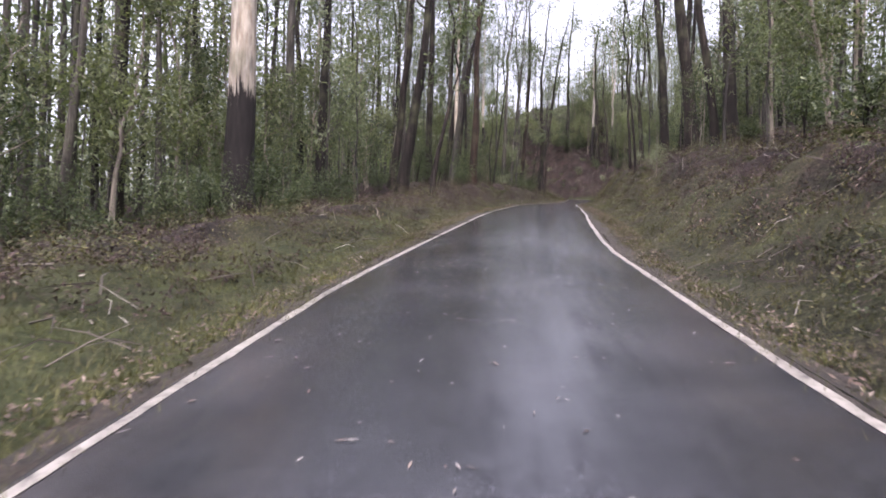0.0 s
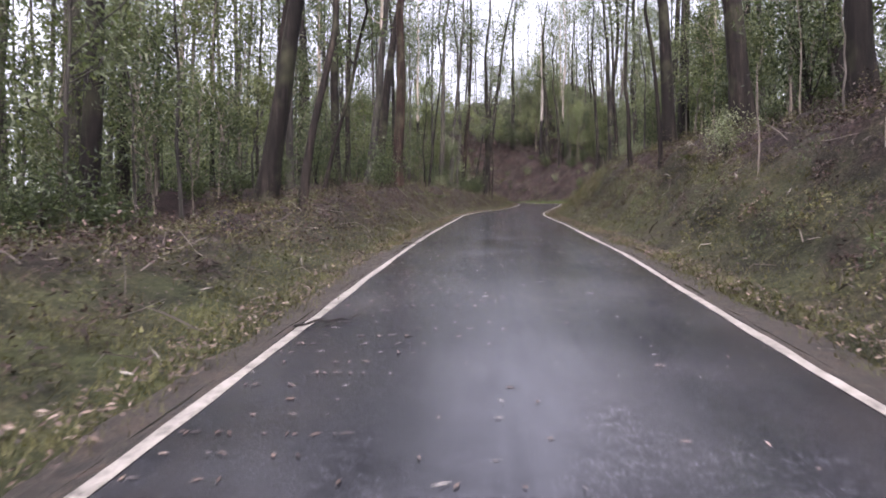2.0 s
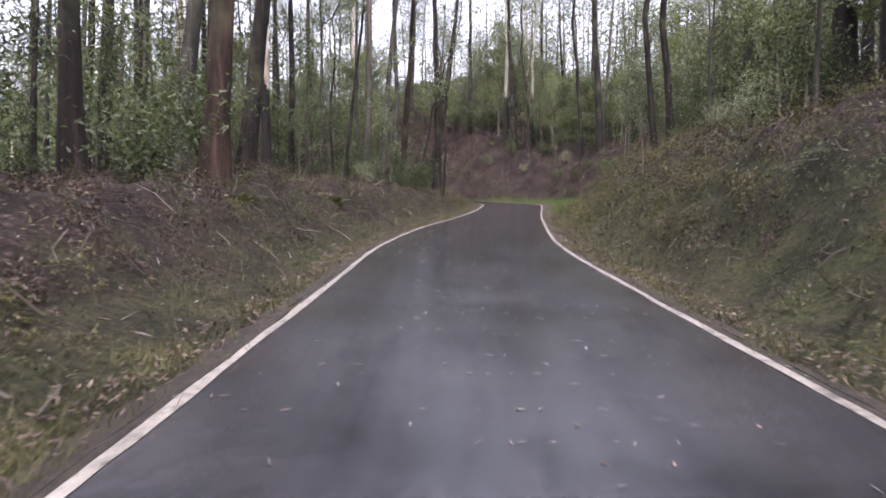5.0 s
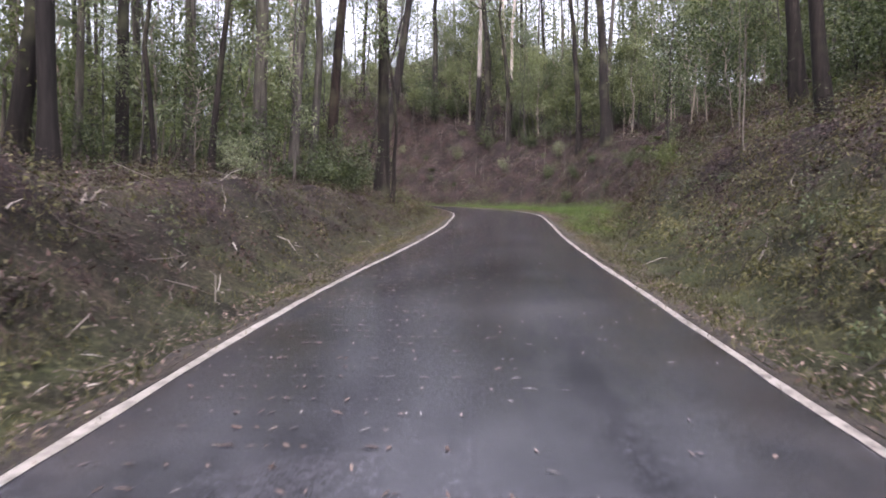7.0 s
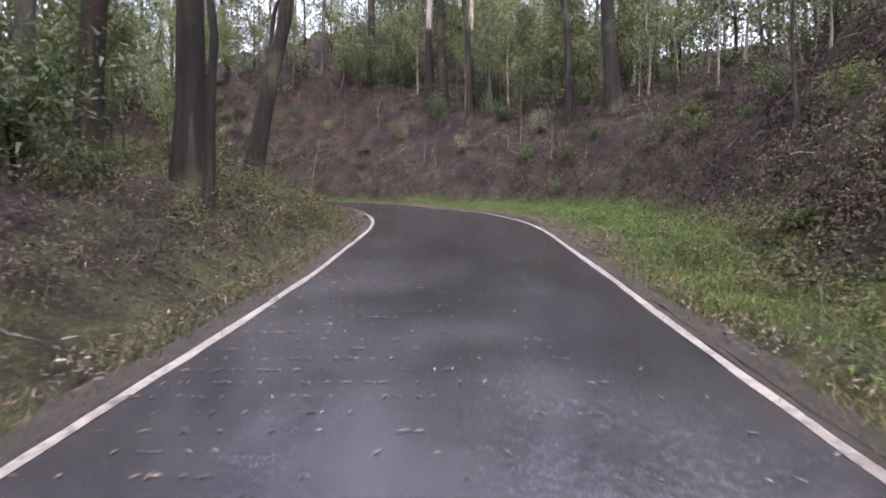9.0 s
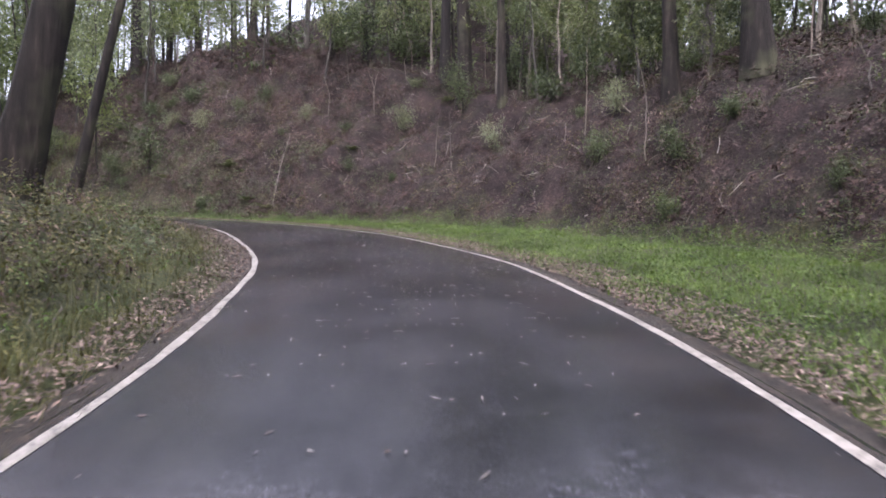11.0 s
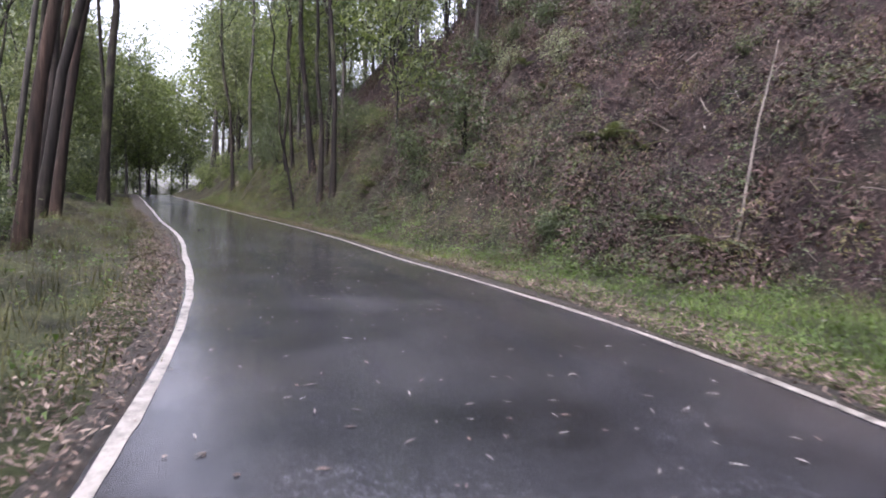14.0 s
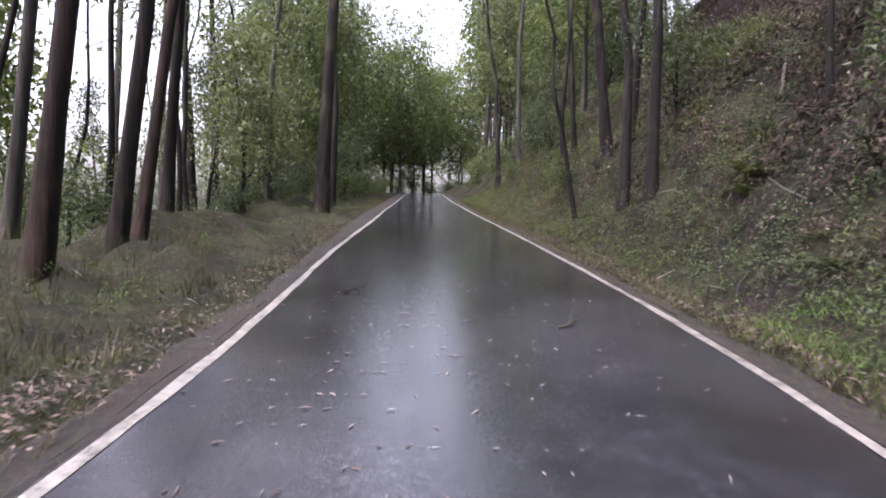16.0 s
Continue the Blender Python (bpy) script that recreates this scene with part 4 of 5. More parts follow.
# small grey-green shrubs on the open face of the bank
for x, y in scatter(24, 74, 108, 7.6, 14, 1.0, taken) + scatter(16, 106, 126, 4.4, 9.5, 1.0, taken):
    plant(bush[int(rng.choice([0, 2]))], x, y, rng.uniform(0.35, 0.7))

# ---- far woods: the forest that goes on behind, too many to count ----
def far_woods(count, region, seed, low=17, high=26):
    """Simple trees, trunk and thin crown each, joined into one mesh of wood and one of leaves."""
    g = np.random.default_rng(seed)
    wood, leaf = [], []
    s0, s1, o0, o1 = region
    for _ in range(count):
        x, y = beside(g.uniform(s0, s1), g.uniform(o0, o1))
        if float(np.abs(nearest([x], [y])[1][0])) < 12 or (y > 78 and 0.13 < x / y < 0.235 and g.random() < 0.6):
            continue
        z, h = ground_at(x, y), g.uniform(low, high)
        lean = g.normal(size=2) * 0.03
        k = np.linspace(0, 1, 5)
        p = np.stack([x + lean[0] * h * k + 0.2 * g.normal(size=5) * k, y + lean[1] * h * k + 0.2 * g.normal(size=5) * k, z - 0.3 + h * k], 1)
        wood.append(tube(p, g.uniform(0.10, 0.24) * (1.02 - k * 0.9), 5))
        n = 420
        hh = h * np.concatenate([g.uniform(0.5, 1.0, n - 200), g.uniform(0.04, 0.5, 200)])
        clump = g.normal(size=(14, 3)) * np.array([1.7, 1.7, 0.6])
        c = np.stack([x + lean[0] * hh, y + lean[1] * hh, z + hh], 1) + clump[g.integers(0, 14, n)]
        c[n - 200:, :2] += (g.normal(size=(10, 2)) * 2.2)[g.integers(0, 10, 200)]
        leaf.append(leaves(c, g, 0.5, 0.10, spread=0.35, small=True))
    ob = new("distant_woodland")
    quick("trunk_mass", *join(wood), BARK_GREY, ob, smooth=True)
    quick("foliage_mass", *join(leaf), GUM_LEAF, ob)
    return tagged(ob, "distant gum forest of thin trunks and grey-green leaves", "forest", kind="stuff")


far_woods(160, (-10, 90, -58, -18), 21)
far_woods(130, (0, 112, 26, 62), 22)
far_woods(22, (140, 195, -45, -16), 23, 8, 14)
far_woods(22, (118, 190, 18, 50), 24, 8, 13)
far_woods(26, (176, 215, -40, 40), 25, 10, 15)


def far_bushes(count, region, seed):
    g = np.random.default_rng(seed)
    s0, s1, o0, o1 = region
    c = []
    for _ in range(count):
        x, y = beside(g.uniform(s0, s1), g.uniform(o0, o1))
        if float(np.abs(nearest([x], [y])[1][0])) < 9:
            continue
        w = g.uniform(0.7, 1.8)
        q = g.normal(size=(90, 3)) * np.array([w, w, w * 0.7]) * 0.55 + g.normal(size=(9, 3))[g.integers(0, 9, 90)] * w * 0.4
        q[:, 2] = np.abs(q[:, 2])
        c.append(q + np.array([x, y, ground_at(x, y)]))
    ob = quick("distant_scrub", *leaves(np.concatenate(c), g, 0.32, 0.06, 0.2, 0.1, True), BUSH_LEAF)
    return tagged(ob, "distant grey-green scrub under the forest trees", "scrub", kind="stuff")


def young_growth(count, region, seed):
    """Thin young gums crowding a slope, wood and leaves joined."""
    g = np.random.default_rng(seed)
    wood, leaf = [], []
    s0, s1, o0, o1 = region
    for _ in range(count):
        x, y = beside(g.uniform(s0, s1), g.uniform(o0, o1))
        if float(np.abs(nearest([x], [y])[1][0])) < o0 - 1:
            continue
        z, h = ground_at(x, y), g.uniform(3.5, 9)
        k = np.linspace(0, 1, 4)
        p = np.stack([x + g.normal() * 0.3 * k, y + g.normal() * 0.3 * k, z - 0.2 + h * k], 1)
        wood.append(tube(p, g.uniform(0.03, 0.06) * (1.03 - k * 0.9), 4))
        n = 170
        hub = np.stack([g.normal(size=9) * 0.75, g.normal(size=9) * 0.75, h * g.uniform(0.3, 1.0, 9)], 1)
        leaf.append(leaves(np.array([x, y, z]) + hub[g.integers(0, 9, n)], g, 0.36, 0.055, spread=0.32, small=True))
    ob = new("young_forest_growth")
    quick("stem_mass", *join(wood), BARK_GREY, ob, smooth=True)
    quick("foliage_mass", *join(leaf), HILL_LEAF, ob)
    return tagged(ob, "thin young gums with grey-green leaves on the slope", "forest", kind="stuff")


young_growth(260, (56, 118, 16, 48), 34)
young_growth(150, (72, 128, 34, 75), 36)
far_woods(60, (74, 132, 40, 80), 37)
young_growth(34, (112, 156, -36, -15), 38)
young_growth(170, (0, 84, -36, -13), 35)
far_bushes(330, (60, 116, 16, 60), 27)
far_bushes(200, (-5, 84, -45, -13), 28)
far_bushes(120, (0, 62, 15, 40), 29)
far_bushes(80, (110, 175, -40, -10), 30)
far_bushes(120, (110, 175, 10, 40), 33)


# ---- ground cover ----
def strew(count, s0, s1, o0, o1, g, want=None):
    """Random ground places beside the road with their normals."""
    s, o = g.uniform(s0, s1, count), g.uniform(o0, o1, count)
    i = np.clip(np.searchsorted(RS, s), 0, len(RS) - 1)
    x, y = RC[i, 0] + RN[i, 0] * o + RT[i, 0] * (s - RS[i]), RC[i, 1] + RN[i, 1] * o + RT[i, 1] * (s - RS[i])
    sn, on, _ = nearest(x, y)
    ok = (np.abs(on) > 2.2)
    if want is not None:
        ok &= g.random(count) < want(sn, on, x, y)
    x, y = x[ok], y[ok]
    z = ground(x, y)
    sn, on, zr = nearest(x, y)
    z = np.where(np.abs(on) < 2.9, np.maximum(z, zr) + 0.02, z)
    e = 0.15
    nx_, ny_ = (ground(x + e, y) - ground(x - e, y)) / (2 * e), (ground(x, y + e) - ground(x, y - e)) / (2 * e)
    n = np.stack([-nx_, -ny_, np.ones(len(x))], 1)
    return np.stack([x, y, z], 1), n / np.linalg.norm(n, axis=1)[:, None]


def flakes(p, n, g, length, width, lift=0.03, curl=0.15, tilt=0.5):
    """Fallen leaves and bark flakes lying about on the slope."""
    m = len(p)
    n = n + g.normal(size=(m, 3)) * tilt
    n /= np.linalg.norm(n, axis=1)[:, None]
    d = np.cross(n, g.normal(size=(m, 3)))
    d /= np.linalg.norm(d, axis=1)[:, None] + 1e-9
    w = np.cross(n, d)
    L, W = length * g.uniform(0.5, 1.6, (m, 1)), width * g.uniform(0.6, 1.5, (m, 1))
    c = p + n * lift * g.uniform(0.2, 1.5, (m, 1))
    V = np.stack([c - d * L, c + w * W + n * L * curl, c + d * L, c - w * W + n * L * curl], 1).reshape(-1, 3)
    return V, np.arange(m * 4).reshape(-1, 4)


def blades(p, n, g, height, per, width, arch=0.5, spread=0.06, fine=False):
    """Tufts of arching blades, three corners each."""
    m = len(p) * per
    b = np.repeat(p, per, 0) + g.normal(size=(m, 3)) * np.array([spread, spread, 0.0])
    a = g.uniform(0, 2 * math.pi, m)
    H = np.repeat(g.uniform(0.6, 1.4, len(p)), per)[:, None] * height * g.uniform(0.5, 1.2, (m, 1))
    out = np.stack([np.cos(a), np.sin(a), np.zeros(m)], 1) * g.uniform(0.1, 1.0, (m, 1)) * arch
    side = np.stack([-np.sin(a), np.cos(a), np.zeros(m)], 1) * width
    up = np.array([[0, 0, 1.0]])
    if fine:
        V = np.stack([b - side, b + side, b + (out * 0.9 + up * 0.85) * H], 1).reshape(-1, 3)
        V[:, 2] -= 0.02
        return V, np.arange(m * 3).reshape(-1, 3)
    mid = b + (out * 0.35 + up * 0.65) * H
    tip = b + (out + up * 0.85) * H
    V = np.stack([b - side, b + side, mid + side * 0.7, mid - side * 0.7, tip], 1).reshape(-1, 3)
    V[:, 2] -= 0.03
    k = np.arange(m)[:, None] * 5
    F = np.concatenate([k + np.array([[0, 1, 2]]), k + np.array([[0, 2, 3]]), k + np.array([[3, 2, 4]])])
    return V, F


def heaps(P, N, per, wide, tall, length, width, g):
    """Mounds of leaves on the slope, each leaf drooping outwards from its mound's top."""
    size = np.repeat(g.uniform(0.45, 1.5, len(P)) ** 1.2, per)[:, None]
    n = len(P) * per
    t1 = np.cross(N, np.array([[0.3, 1.0, 0.1]]))
    t1 /= np.linalg.norm(t1, axis=1)[:, None]
    t1, t2, up = np.repeat(t1, per, 0), np.repeat(np.cross(N, t1), per, 0), np.repeat(0.65 * N + np.array([[0, 0, 0.45]]), per, 0)
    a, u = g.uniform(0, 2 * math.pi, n)[:, None], np.sqrt(g.random(n))[:, None]
    out = np.cos(a) * t1 + np.sin(a) * t2
    c = np.repeat(P, per, 0) + out * u * wide * size + up * tall * size * (1 - u ** 2) * g.uniform(0.35, 1.0, (n, 1)) + up * 0.03
    d = out * (0.4 + u) + g.normal(size=(n, 3)) * 0.5 + up * 0.15 + np.array([[0, 0, -0.35]])
    d /= np.linalg.norm(d, axis=1)[:, None]
    w = np.cross(d, up + g.normal(size=(n, 3)) * 0.45)
    w /= np.linalg.norm(w, axis=1)[:, None] + 1e-9
    L, W = length * g.uniform(0.5, 1.5, (n, 1)), width * g.uniform(0.6, 1.4, (n, 1))
    return np.stack([c - w * W, c + d * L, c + w * W], 1).reshape(-1, 3), np.arange(n * 3).reshape(-1, 3)


g = np.random.default_rng(31)
dry = lambda s, o, x, y: np.clip(1.0 - 0.75 * grass_cover(s, o), 0.15, 1) * np.clip(0.75 + 0.9 * rough(x, y, 1.4, 51), 0.12, 1)
P1, N1 = strew(32000, -2, 84, -9, -2.33, g, dry)
P2, N2 = strew(28000, -2, 72, 2.33, 9, g, dry)
P3, N3 = strew(34000, 70, 112, 2.4, 17, g, dry)
P4, N4 = strew(5000, 84, 135, -6, -2.33, g, dry)
P5, N5 = strew(12000, 104, 140, 2.4, 10, g, dry)
P, N = np.concatenate([P1, P2, P3, P4, P5]), np.concatenate([N1, N2, N3, N4, N5])
tagged(quick("leaf_litter", *flakes(P, N, g, 0.032, 0.010), LITTER), "brown and purple-grey fallen gum leaves on the banks", "leaf litter", kind="stuff")
sel = g.random(len(P)) < 0.035
tagged(quick("bark_litter", *flakes(P[sel], N[sel], g, 0.085, 0.010, 0.05, 0.08, 0.35), PALE_LITTER), "pale strips of shed bark lying on the banks", "bark litter", kind="stuff")
# leaves drifted along the edge of the road
E1, M1 = strew(11000, -2, 128, -2.8, -2.2, g)
E2, M2 = strew(11000, -2, 128, 2.2, 2.8, g)
E3, M3 = strew(15000, 74, 108, 2.2, 3.3, g)
E4, M4 = strew(6500, 78, 112, -2.95, -2.2, g)
E_, M_ = np.concatenate([E1, E2, E3, E4]), np.concatenate([M1, M2, M3, M4])
E_[:, 2] += 0.03
tagged(quick("roadside_leaf_drift", *flakes(E_, M_, g, 0.028, 0.010, 0.02, 0.12, 0.35), DRIFT), "brown gum leaves drifted along the road edge", "leaf litter", kind="stuff")

green = lambda s, o, x, y: np.clip(grass_cover(s, o) * (0.55 + 0.6 * rough(x, y, 1.6, 15)), 0, 1)
G1, H1 = strew(17000, -4, 84, -7, -2.28, g, green)
G2, H2 = strew(9500, -4, 74, 2.28, 5.5, g, green)
G3, H3 = strew(11000, 68, 114, 2.6, 8.2, g, lambda s, o, x, y: (o < toe(s) + 0.5) * np.clip(0.75 + 0.5 * rough(x, y, 1.4, 16), 0.1, 1))
G4, H4 = strew(11000, 78, 150, -8, -2.42, g, green)
G5, H5 = strew(6500, 106, 150, 2.4, 8.5, g, lambda s, o, x, y: np.clip(0.7 + 0.6 * rough(x, y, 1.8, 19), 0.1, 1) * np.clip((ramp(s, (112, 4.0), (124, 6.5)) - o), 0, 1))
P, N = G3, H3
tagged(quick("verge_grass", *blades(P, N, g, 0.12, 17, 0.006, 1.5, 0.15, True), GRASS_LEAF), "fresh green grass on the road verge", "grass", kind="stuff")
P, N = np.concatenate([G1, G2, G4, G5]), np.concatenate([H1, H2, H4, H5])
tagged(quick("bank_grass", *blades(P, N, g, 0.11, 19, 0.0042, 1.7, 0.17, True), OLIVE_LEAF), "olive and straw-coloured grass on the roadside banks", "grass", kind="stuff")
# short grass that creeps over the edge of the asphalt
edge_grass = [strew(5200, -2, 78, -2.8, -2.2, g, lambda s, o, x, y: np.clip(0.6 + 0.9 * rough(x, y, 0.9, 26), 0.05, 1)), strew(5200, -2, 76, 2.2, 2.8, g, lambda s, o, x, y: np.clip(0.6 + 0.9 * rough(x, y, 0.9, 27), 0.05, 1)),
              strew(2200, 106, 150, 2.2, 2.8, g), strew(1800, 106, 150, -2.8, -2.2, g, lambda s, o, x, y: np.clip(0.4 + 0.9 * rough(x, y, 0.9, 28), 0.05, 1))]
P, N = np.concatenate([v[0] for v in edge_grass]), np.concatenate([v[1] for v in edge_grass])
tagged(quick("edge_grass", *blades(P, N, g, 0.065, 9, 0.004, 1.6, 0.09, True), OLIVE_LEAF), "short olive grass creeping over the road edge", "grass", kind="stuff")
# taller seeding grass on the inside of the bend
J1, Q1 = strew(1700, 76, 118, -7, -2.75, g, lambda s, o, x, y: np.clip(0.55 + 0.7 * rough(x, y, 1.2, 24), 0.05, 1))
tagged(quick("tall_verge_grass", *blades(J1, Q1, g, 0.30, 14, 0.0055, 0.7, 0.13, True), OLIVE_LEAF), "tall seeding olive-green grass on the inside verge", "grass", kind="stuff")
# broad-leaved weeds that hump up out of the verges
K1, V1 = strew(2300, 66, 116, 2.7, 8.2, g, lambda s, o, x, y: (o < toe(s) + 0.6) * np.clip(0.55 + 0.9 * rough(x, y, 1.1, 22), 0.03, 1))
K2, V2 = strew(700, 78, 150, -7.5, -2.7, g, lambda s, o, x, y: np.clip(0.55 + 0.9 * rough(x, y, 1.3, 23), 0.03, 1))
K3, V3 = strew(700, 106, 150, 2.7, 5.5, g)
P, N = np.concatenate([K1, K2, K3]), np.concatenate([V1, V2, V3])
tagged(quick("verge_weeds", *heaps(P, N, 34, 0.24, 0.31, 0.042, 0.013, g), GRASS_LEAF), "low broad-leaved green weeds humped on the verge", "weeds", kind="stuff")
T1, U1 = strew(1500, -4, 84, -8, -2.9, g)
T2, U2 = strew(1900, -4, 74, 3.0, 11, g)
T3, U3 = strew(2000, 72, 112, 5, 15, g, lambda s, o, x, y: (o > toe(s)) * 1.0)
T4, U4 = strew(900, 106, 145, 2.8, 9, g)
P, N = np.concatenate([T1, T2, T3, T4]), np.concatenate([U1, U2, U3, U4])
tagged(quick("dry_tussocks", *blades(P, N, g, 0.24, 12, 0.0045, 1.5, 0.09, True), DRY_LEAF), "dry grass tussocks on the banks", "tussock", kind="stuff")
# dead bracken and brush hanging over the banks
B1, C1 = strew(5600, 70, 122, 4.5, 16, g, lambda s, o, x, y: (o > toe(s) + 0.3) * np.clip(0.7 + 0.6 * rough(x, y, 1.3, 61), 0.12, 1))
B2, C2 = strew(1400, -4, 84, -8.5, -3.2, g)
B3, C3 = strew(1500, -4, 72, 3.6, 9.5, g)
B4, C4 = strew(2400, 103, 128, 4.2, 13, g, lambda s, o, x, y: np.clip(0.6 + 0.8 * rough(x, y, 2.2, 62) + 0.08 * (o - 6), 0.05, 1))
P, N = np.concatenate([B2, B3]), np.concatenate([C2, C3])
tagged(quick("dead_bracken", *heaps(P, N, 46, 0.30, 0.34, 0.070, 0.012, g), DEAD_LEAF), "low dead brown bracken on the roadside banks", "dead bracken", kind="stuff")
P, N = np.concatenate([B1, B4]), np.concatenate([C1, C4])
tagged(quick("dead_bracken", *heaps(P, N, 30, 0.30, 0.42, 0.125, 0.020, g), DEAD_LEAF), "dead brown bracken and brush hanging over the banks", "dead bracken", kind="stuff")
# brush and scrub that stand up from the banks in tangled clumps
for seed_, leaf_, counts_, label_ in ((71, DEAD_LEAF, (420, 90, 130, 60, 420), "tangled brown brush standing on the banks"), (72, OLIVE_LEAF, (240, 170, 280, 330, 170), "olive-green scrub clumps on the banks"), (73, BUSH_LEAF, (260, 50, 80, 60, 190), "dark green scrub clumps on the banks")):
    spread_ = [strew(counts_[0], 72, 126, 4.5, 15, g, lambda s, o, x, y: (o > toe(s) + 0.1) * np.clip((0.6 if seed_ == 71 else 1.2 - (o - toe(s)) / 4.5) + 0.9 * rough(x, y, 2.5, seed_), 0.05, 1)),
               strew(counts_[1], -4, 84, -8, -3.6, g), strew(counts_[2], -4, 72, 3.4, 9, g), strew(counts_[3], 44, 76, 3.2, 9, g), strew(counts_[4], 103, 128, 3.8, 10, g), strew(counts_[1], 72, 94, -8, -3.4, g)]
    P, N = np.concatenate([v[0] for v in spread_]), np.concatenate([v[1] for v in spread_])
    tagged(quick("bank_scrub", *heaps(P, N, 96, 0.42, 0.52, 0.062, 0.013, g), leaf_), label_, "scrub", kind="stuff")
# low leafy plants
lush = lambda s, o, x, y: np.clip(0.5 + 0.9 * rough(x, y, 2.2, 18) + np.where(o > 0, 0.4 * np.exp(-np.maximum(o - toe(s), 0) / 1.5), 0.1), 0.02, 1)
low_olive = [strew(2600, -4, 84, -8, -2.9, g, lush), strew(3400, -4, 74, 2.9, 11, g, lush),
             strew(2600, 70, 95, 5, 12, g, lambda s, o, x, y: (o > toe(s) - 0.3) * np.clip(1.2 - (o - toe(s)) / 3.0, 0, 1) * np.clip(0.6 + 0.9 * rough(x, y, 1.7, 77), 0.05, 1))]
low_green = [strew(2400, 70, 112, 5, 16, g, lambda s, o, x, y: (o > toe(s) - 0.3) * lush(s, o, x, y)), strew(500, 84, 148, -9, -3.2, g, lush),
             strew(1500, 104, 124, 3.4, 6.5, g, lambda s, o, x, y: (o > toe(s) - 0.2) * lush(s, o, x, y))]
low_yellow = [strew(2600, 117, 148, 2.8, 6.8, g, lush)]
for spread_, leaf_, kind_ in ((low_olive, OLIVE_LEAF, "low olive-green undergrowth on the roadside banks"), (low_green, BUSH_LEAF, "low leafy green undergrowth on the banks"), (low_yellow, MOSS_LEAF, "low yellow-green plants on the slope past the bend")):
    P, N = np.concatenate([v[0] for v in spread_]), np.concatenate([v[1] for v in spread_])
    tagged(quick("low_undergrowth", *heaps(P, N, 26, 0.30, 0.22, 0.050, 0.014, g), leaf_), kind_, "undergrowth", kind="stuff")

# dead twigs tangled over the banks
W1, X1 = strew(700, -2, 84, -8, -2.8, g)
W2, X2 = strew(700, -2, 72, 2.8, 10, g)
W3, X3 = strew(1500, 72, 112, 5, 16, g, lambda s, o, x, y: (o > toe(s)) * 1.0)
W4, X4 = strew(500, 106, 140, 2.8, 10, g)
twigs = []
for p, n in zip(np.concatenate([W1, W2, W3, W4]), np.concatenate([X1, X2, X3, X4])):
    d = np.cross(n, g.normal(size=3)) + n * g.uniform(-0.05, 0.5)
    d *= g.uniform(0.15, 0.6) / (np.linalg.norm(d) + 1e-6)
    bend = g.normal(size=3) * 0.05
    twigs.append(tube(np.array([p + n * 0.02 - d * 0.3, p + n * 0.06 + d * 0.4 + bend, p + n * 0.05 + d]), np.array([0.009, 0.007, 0.003]) * g.uniform(0.7, 1.6), 3))
TWIG = make_litter("dead_twigs", [(0.0, (0.05, 0.04, 0.035)), (0.6, (0.14, 0.115, 0.10)), (0.9, (0.30, 0.27, 0.24)), (1.0, (0.55, 0.52, 0.48))])
tagged(quick("twig_litter", *join(twigs), TWIG), "dead brown and grey twigs tangled over the banks", "twigs", kind="stuff")

# ---- leaves and twigs on the asphalt ----
s_ = np.concatenate([g.uniform(-2, 130, 1500), g.uniform(82, 100, 350)])
o_ = np.concatenate([np.clip(g.normal(0, 1.2, 1500), -2.2, 2.2), np.clip(g.normal(0.7, 0.9, 350), -2.1, 2.2)])
i_ = np.clip(np.searchsorted(RS, s_), 0, len(RS) - 1)
Q = np.stack([RC[i_, 0] + RN[i_, 0] * o_, RC[i_, 1] + RN[i_, 1] * o_, RC[i_, 2] + 0.03 - 0.012 * (o_ / 2.3) ** 2], 1)
up_ = np.tile(np.array([[0, -0.1, 1.0]]), (1850, 1))
tagged(quick("leaves_on_road", *flakes(Q, up_, g, 0.036, 0.0052, 0.008, 0.06, 0.04), PALE_LITTER), "pale narrow gum leaves fallen on the wet asphalt", "fallen leaves", kind="stuff")

s_ = g.uniform(-2, 130, 1500)
o_ = np.clip(np.abs(g.normal(0, 1.0, 1500) + 0.9), 0, 2.1) * np.where(g.random(1500) < 0.62, -1, 1)
i_ = np.clip(np.searchsorted(RS, s_), 0, len(RS) - 1)
Q = np.stack([RC[i_, 0] + RN[i_, 0] * o_, RC[i_, 1] + RN[i_, 1] * o_, RC[i_, 2] + 0.03 - 0.012 * (o_ / 2.3) ** 2], 1)
tagged(quick("brown_leaves_on_road", *flakes(Q, up_[:1500], g, 0.030, 0.008, 0.006, 0.08, 0.05), DRIFT), "brown gum leaves fallen on the wet asphalt", "fallen leaves", kind="stuff")
g2 = np.random.default_rng(77)
s_ = np.concatenate([g2.uniform(46, 72, 900), g2.uniform(8, 26, 350), g2.uniform(104, 122, 250)])
o_ = np.concatenate([np.clip(-1.95 + np.abs(g2.normal(0, 1.1, 900)), -1.95, 1.6), np.clip(-1.9 + np.abs(g2.normal(0, 0.8, 350)), -1.9, 1.2), np.clip(g2.normal(-0.9, 0.7, 250), -1.9, 1.6)])
i_ = np.clip(np.searchsorted(RS, s_), 0, len(RS) - 1)
Q = np.stack([RC[i_, 0] + RN[i_, 0] * o_, RC[i_, 1] + RN[i_, 1] * o_, RC[i_, 2] + 0.03 - 0.012 * (o_ / 2.3) ** 2], 1)
tagged(quick("leaf_drift_on_road", *flakes(Q, up_[:1500], g2, 0.032, 0.008, 0.006, 0.08, 0.05), DRIFT), "drift of dead brown leaves and bark on the wet asphalt", "fallen leaves", kind="stuff")

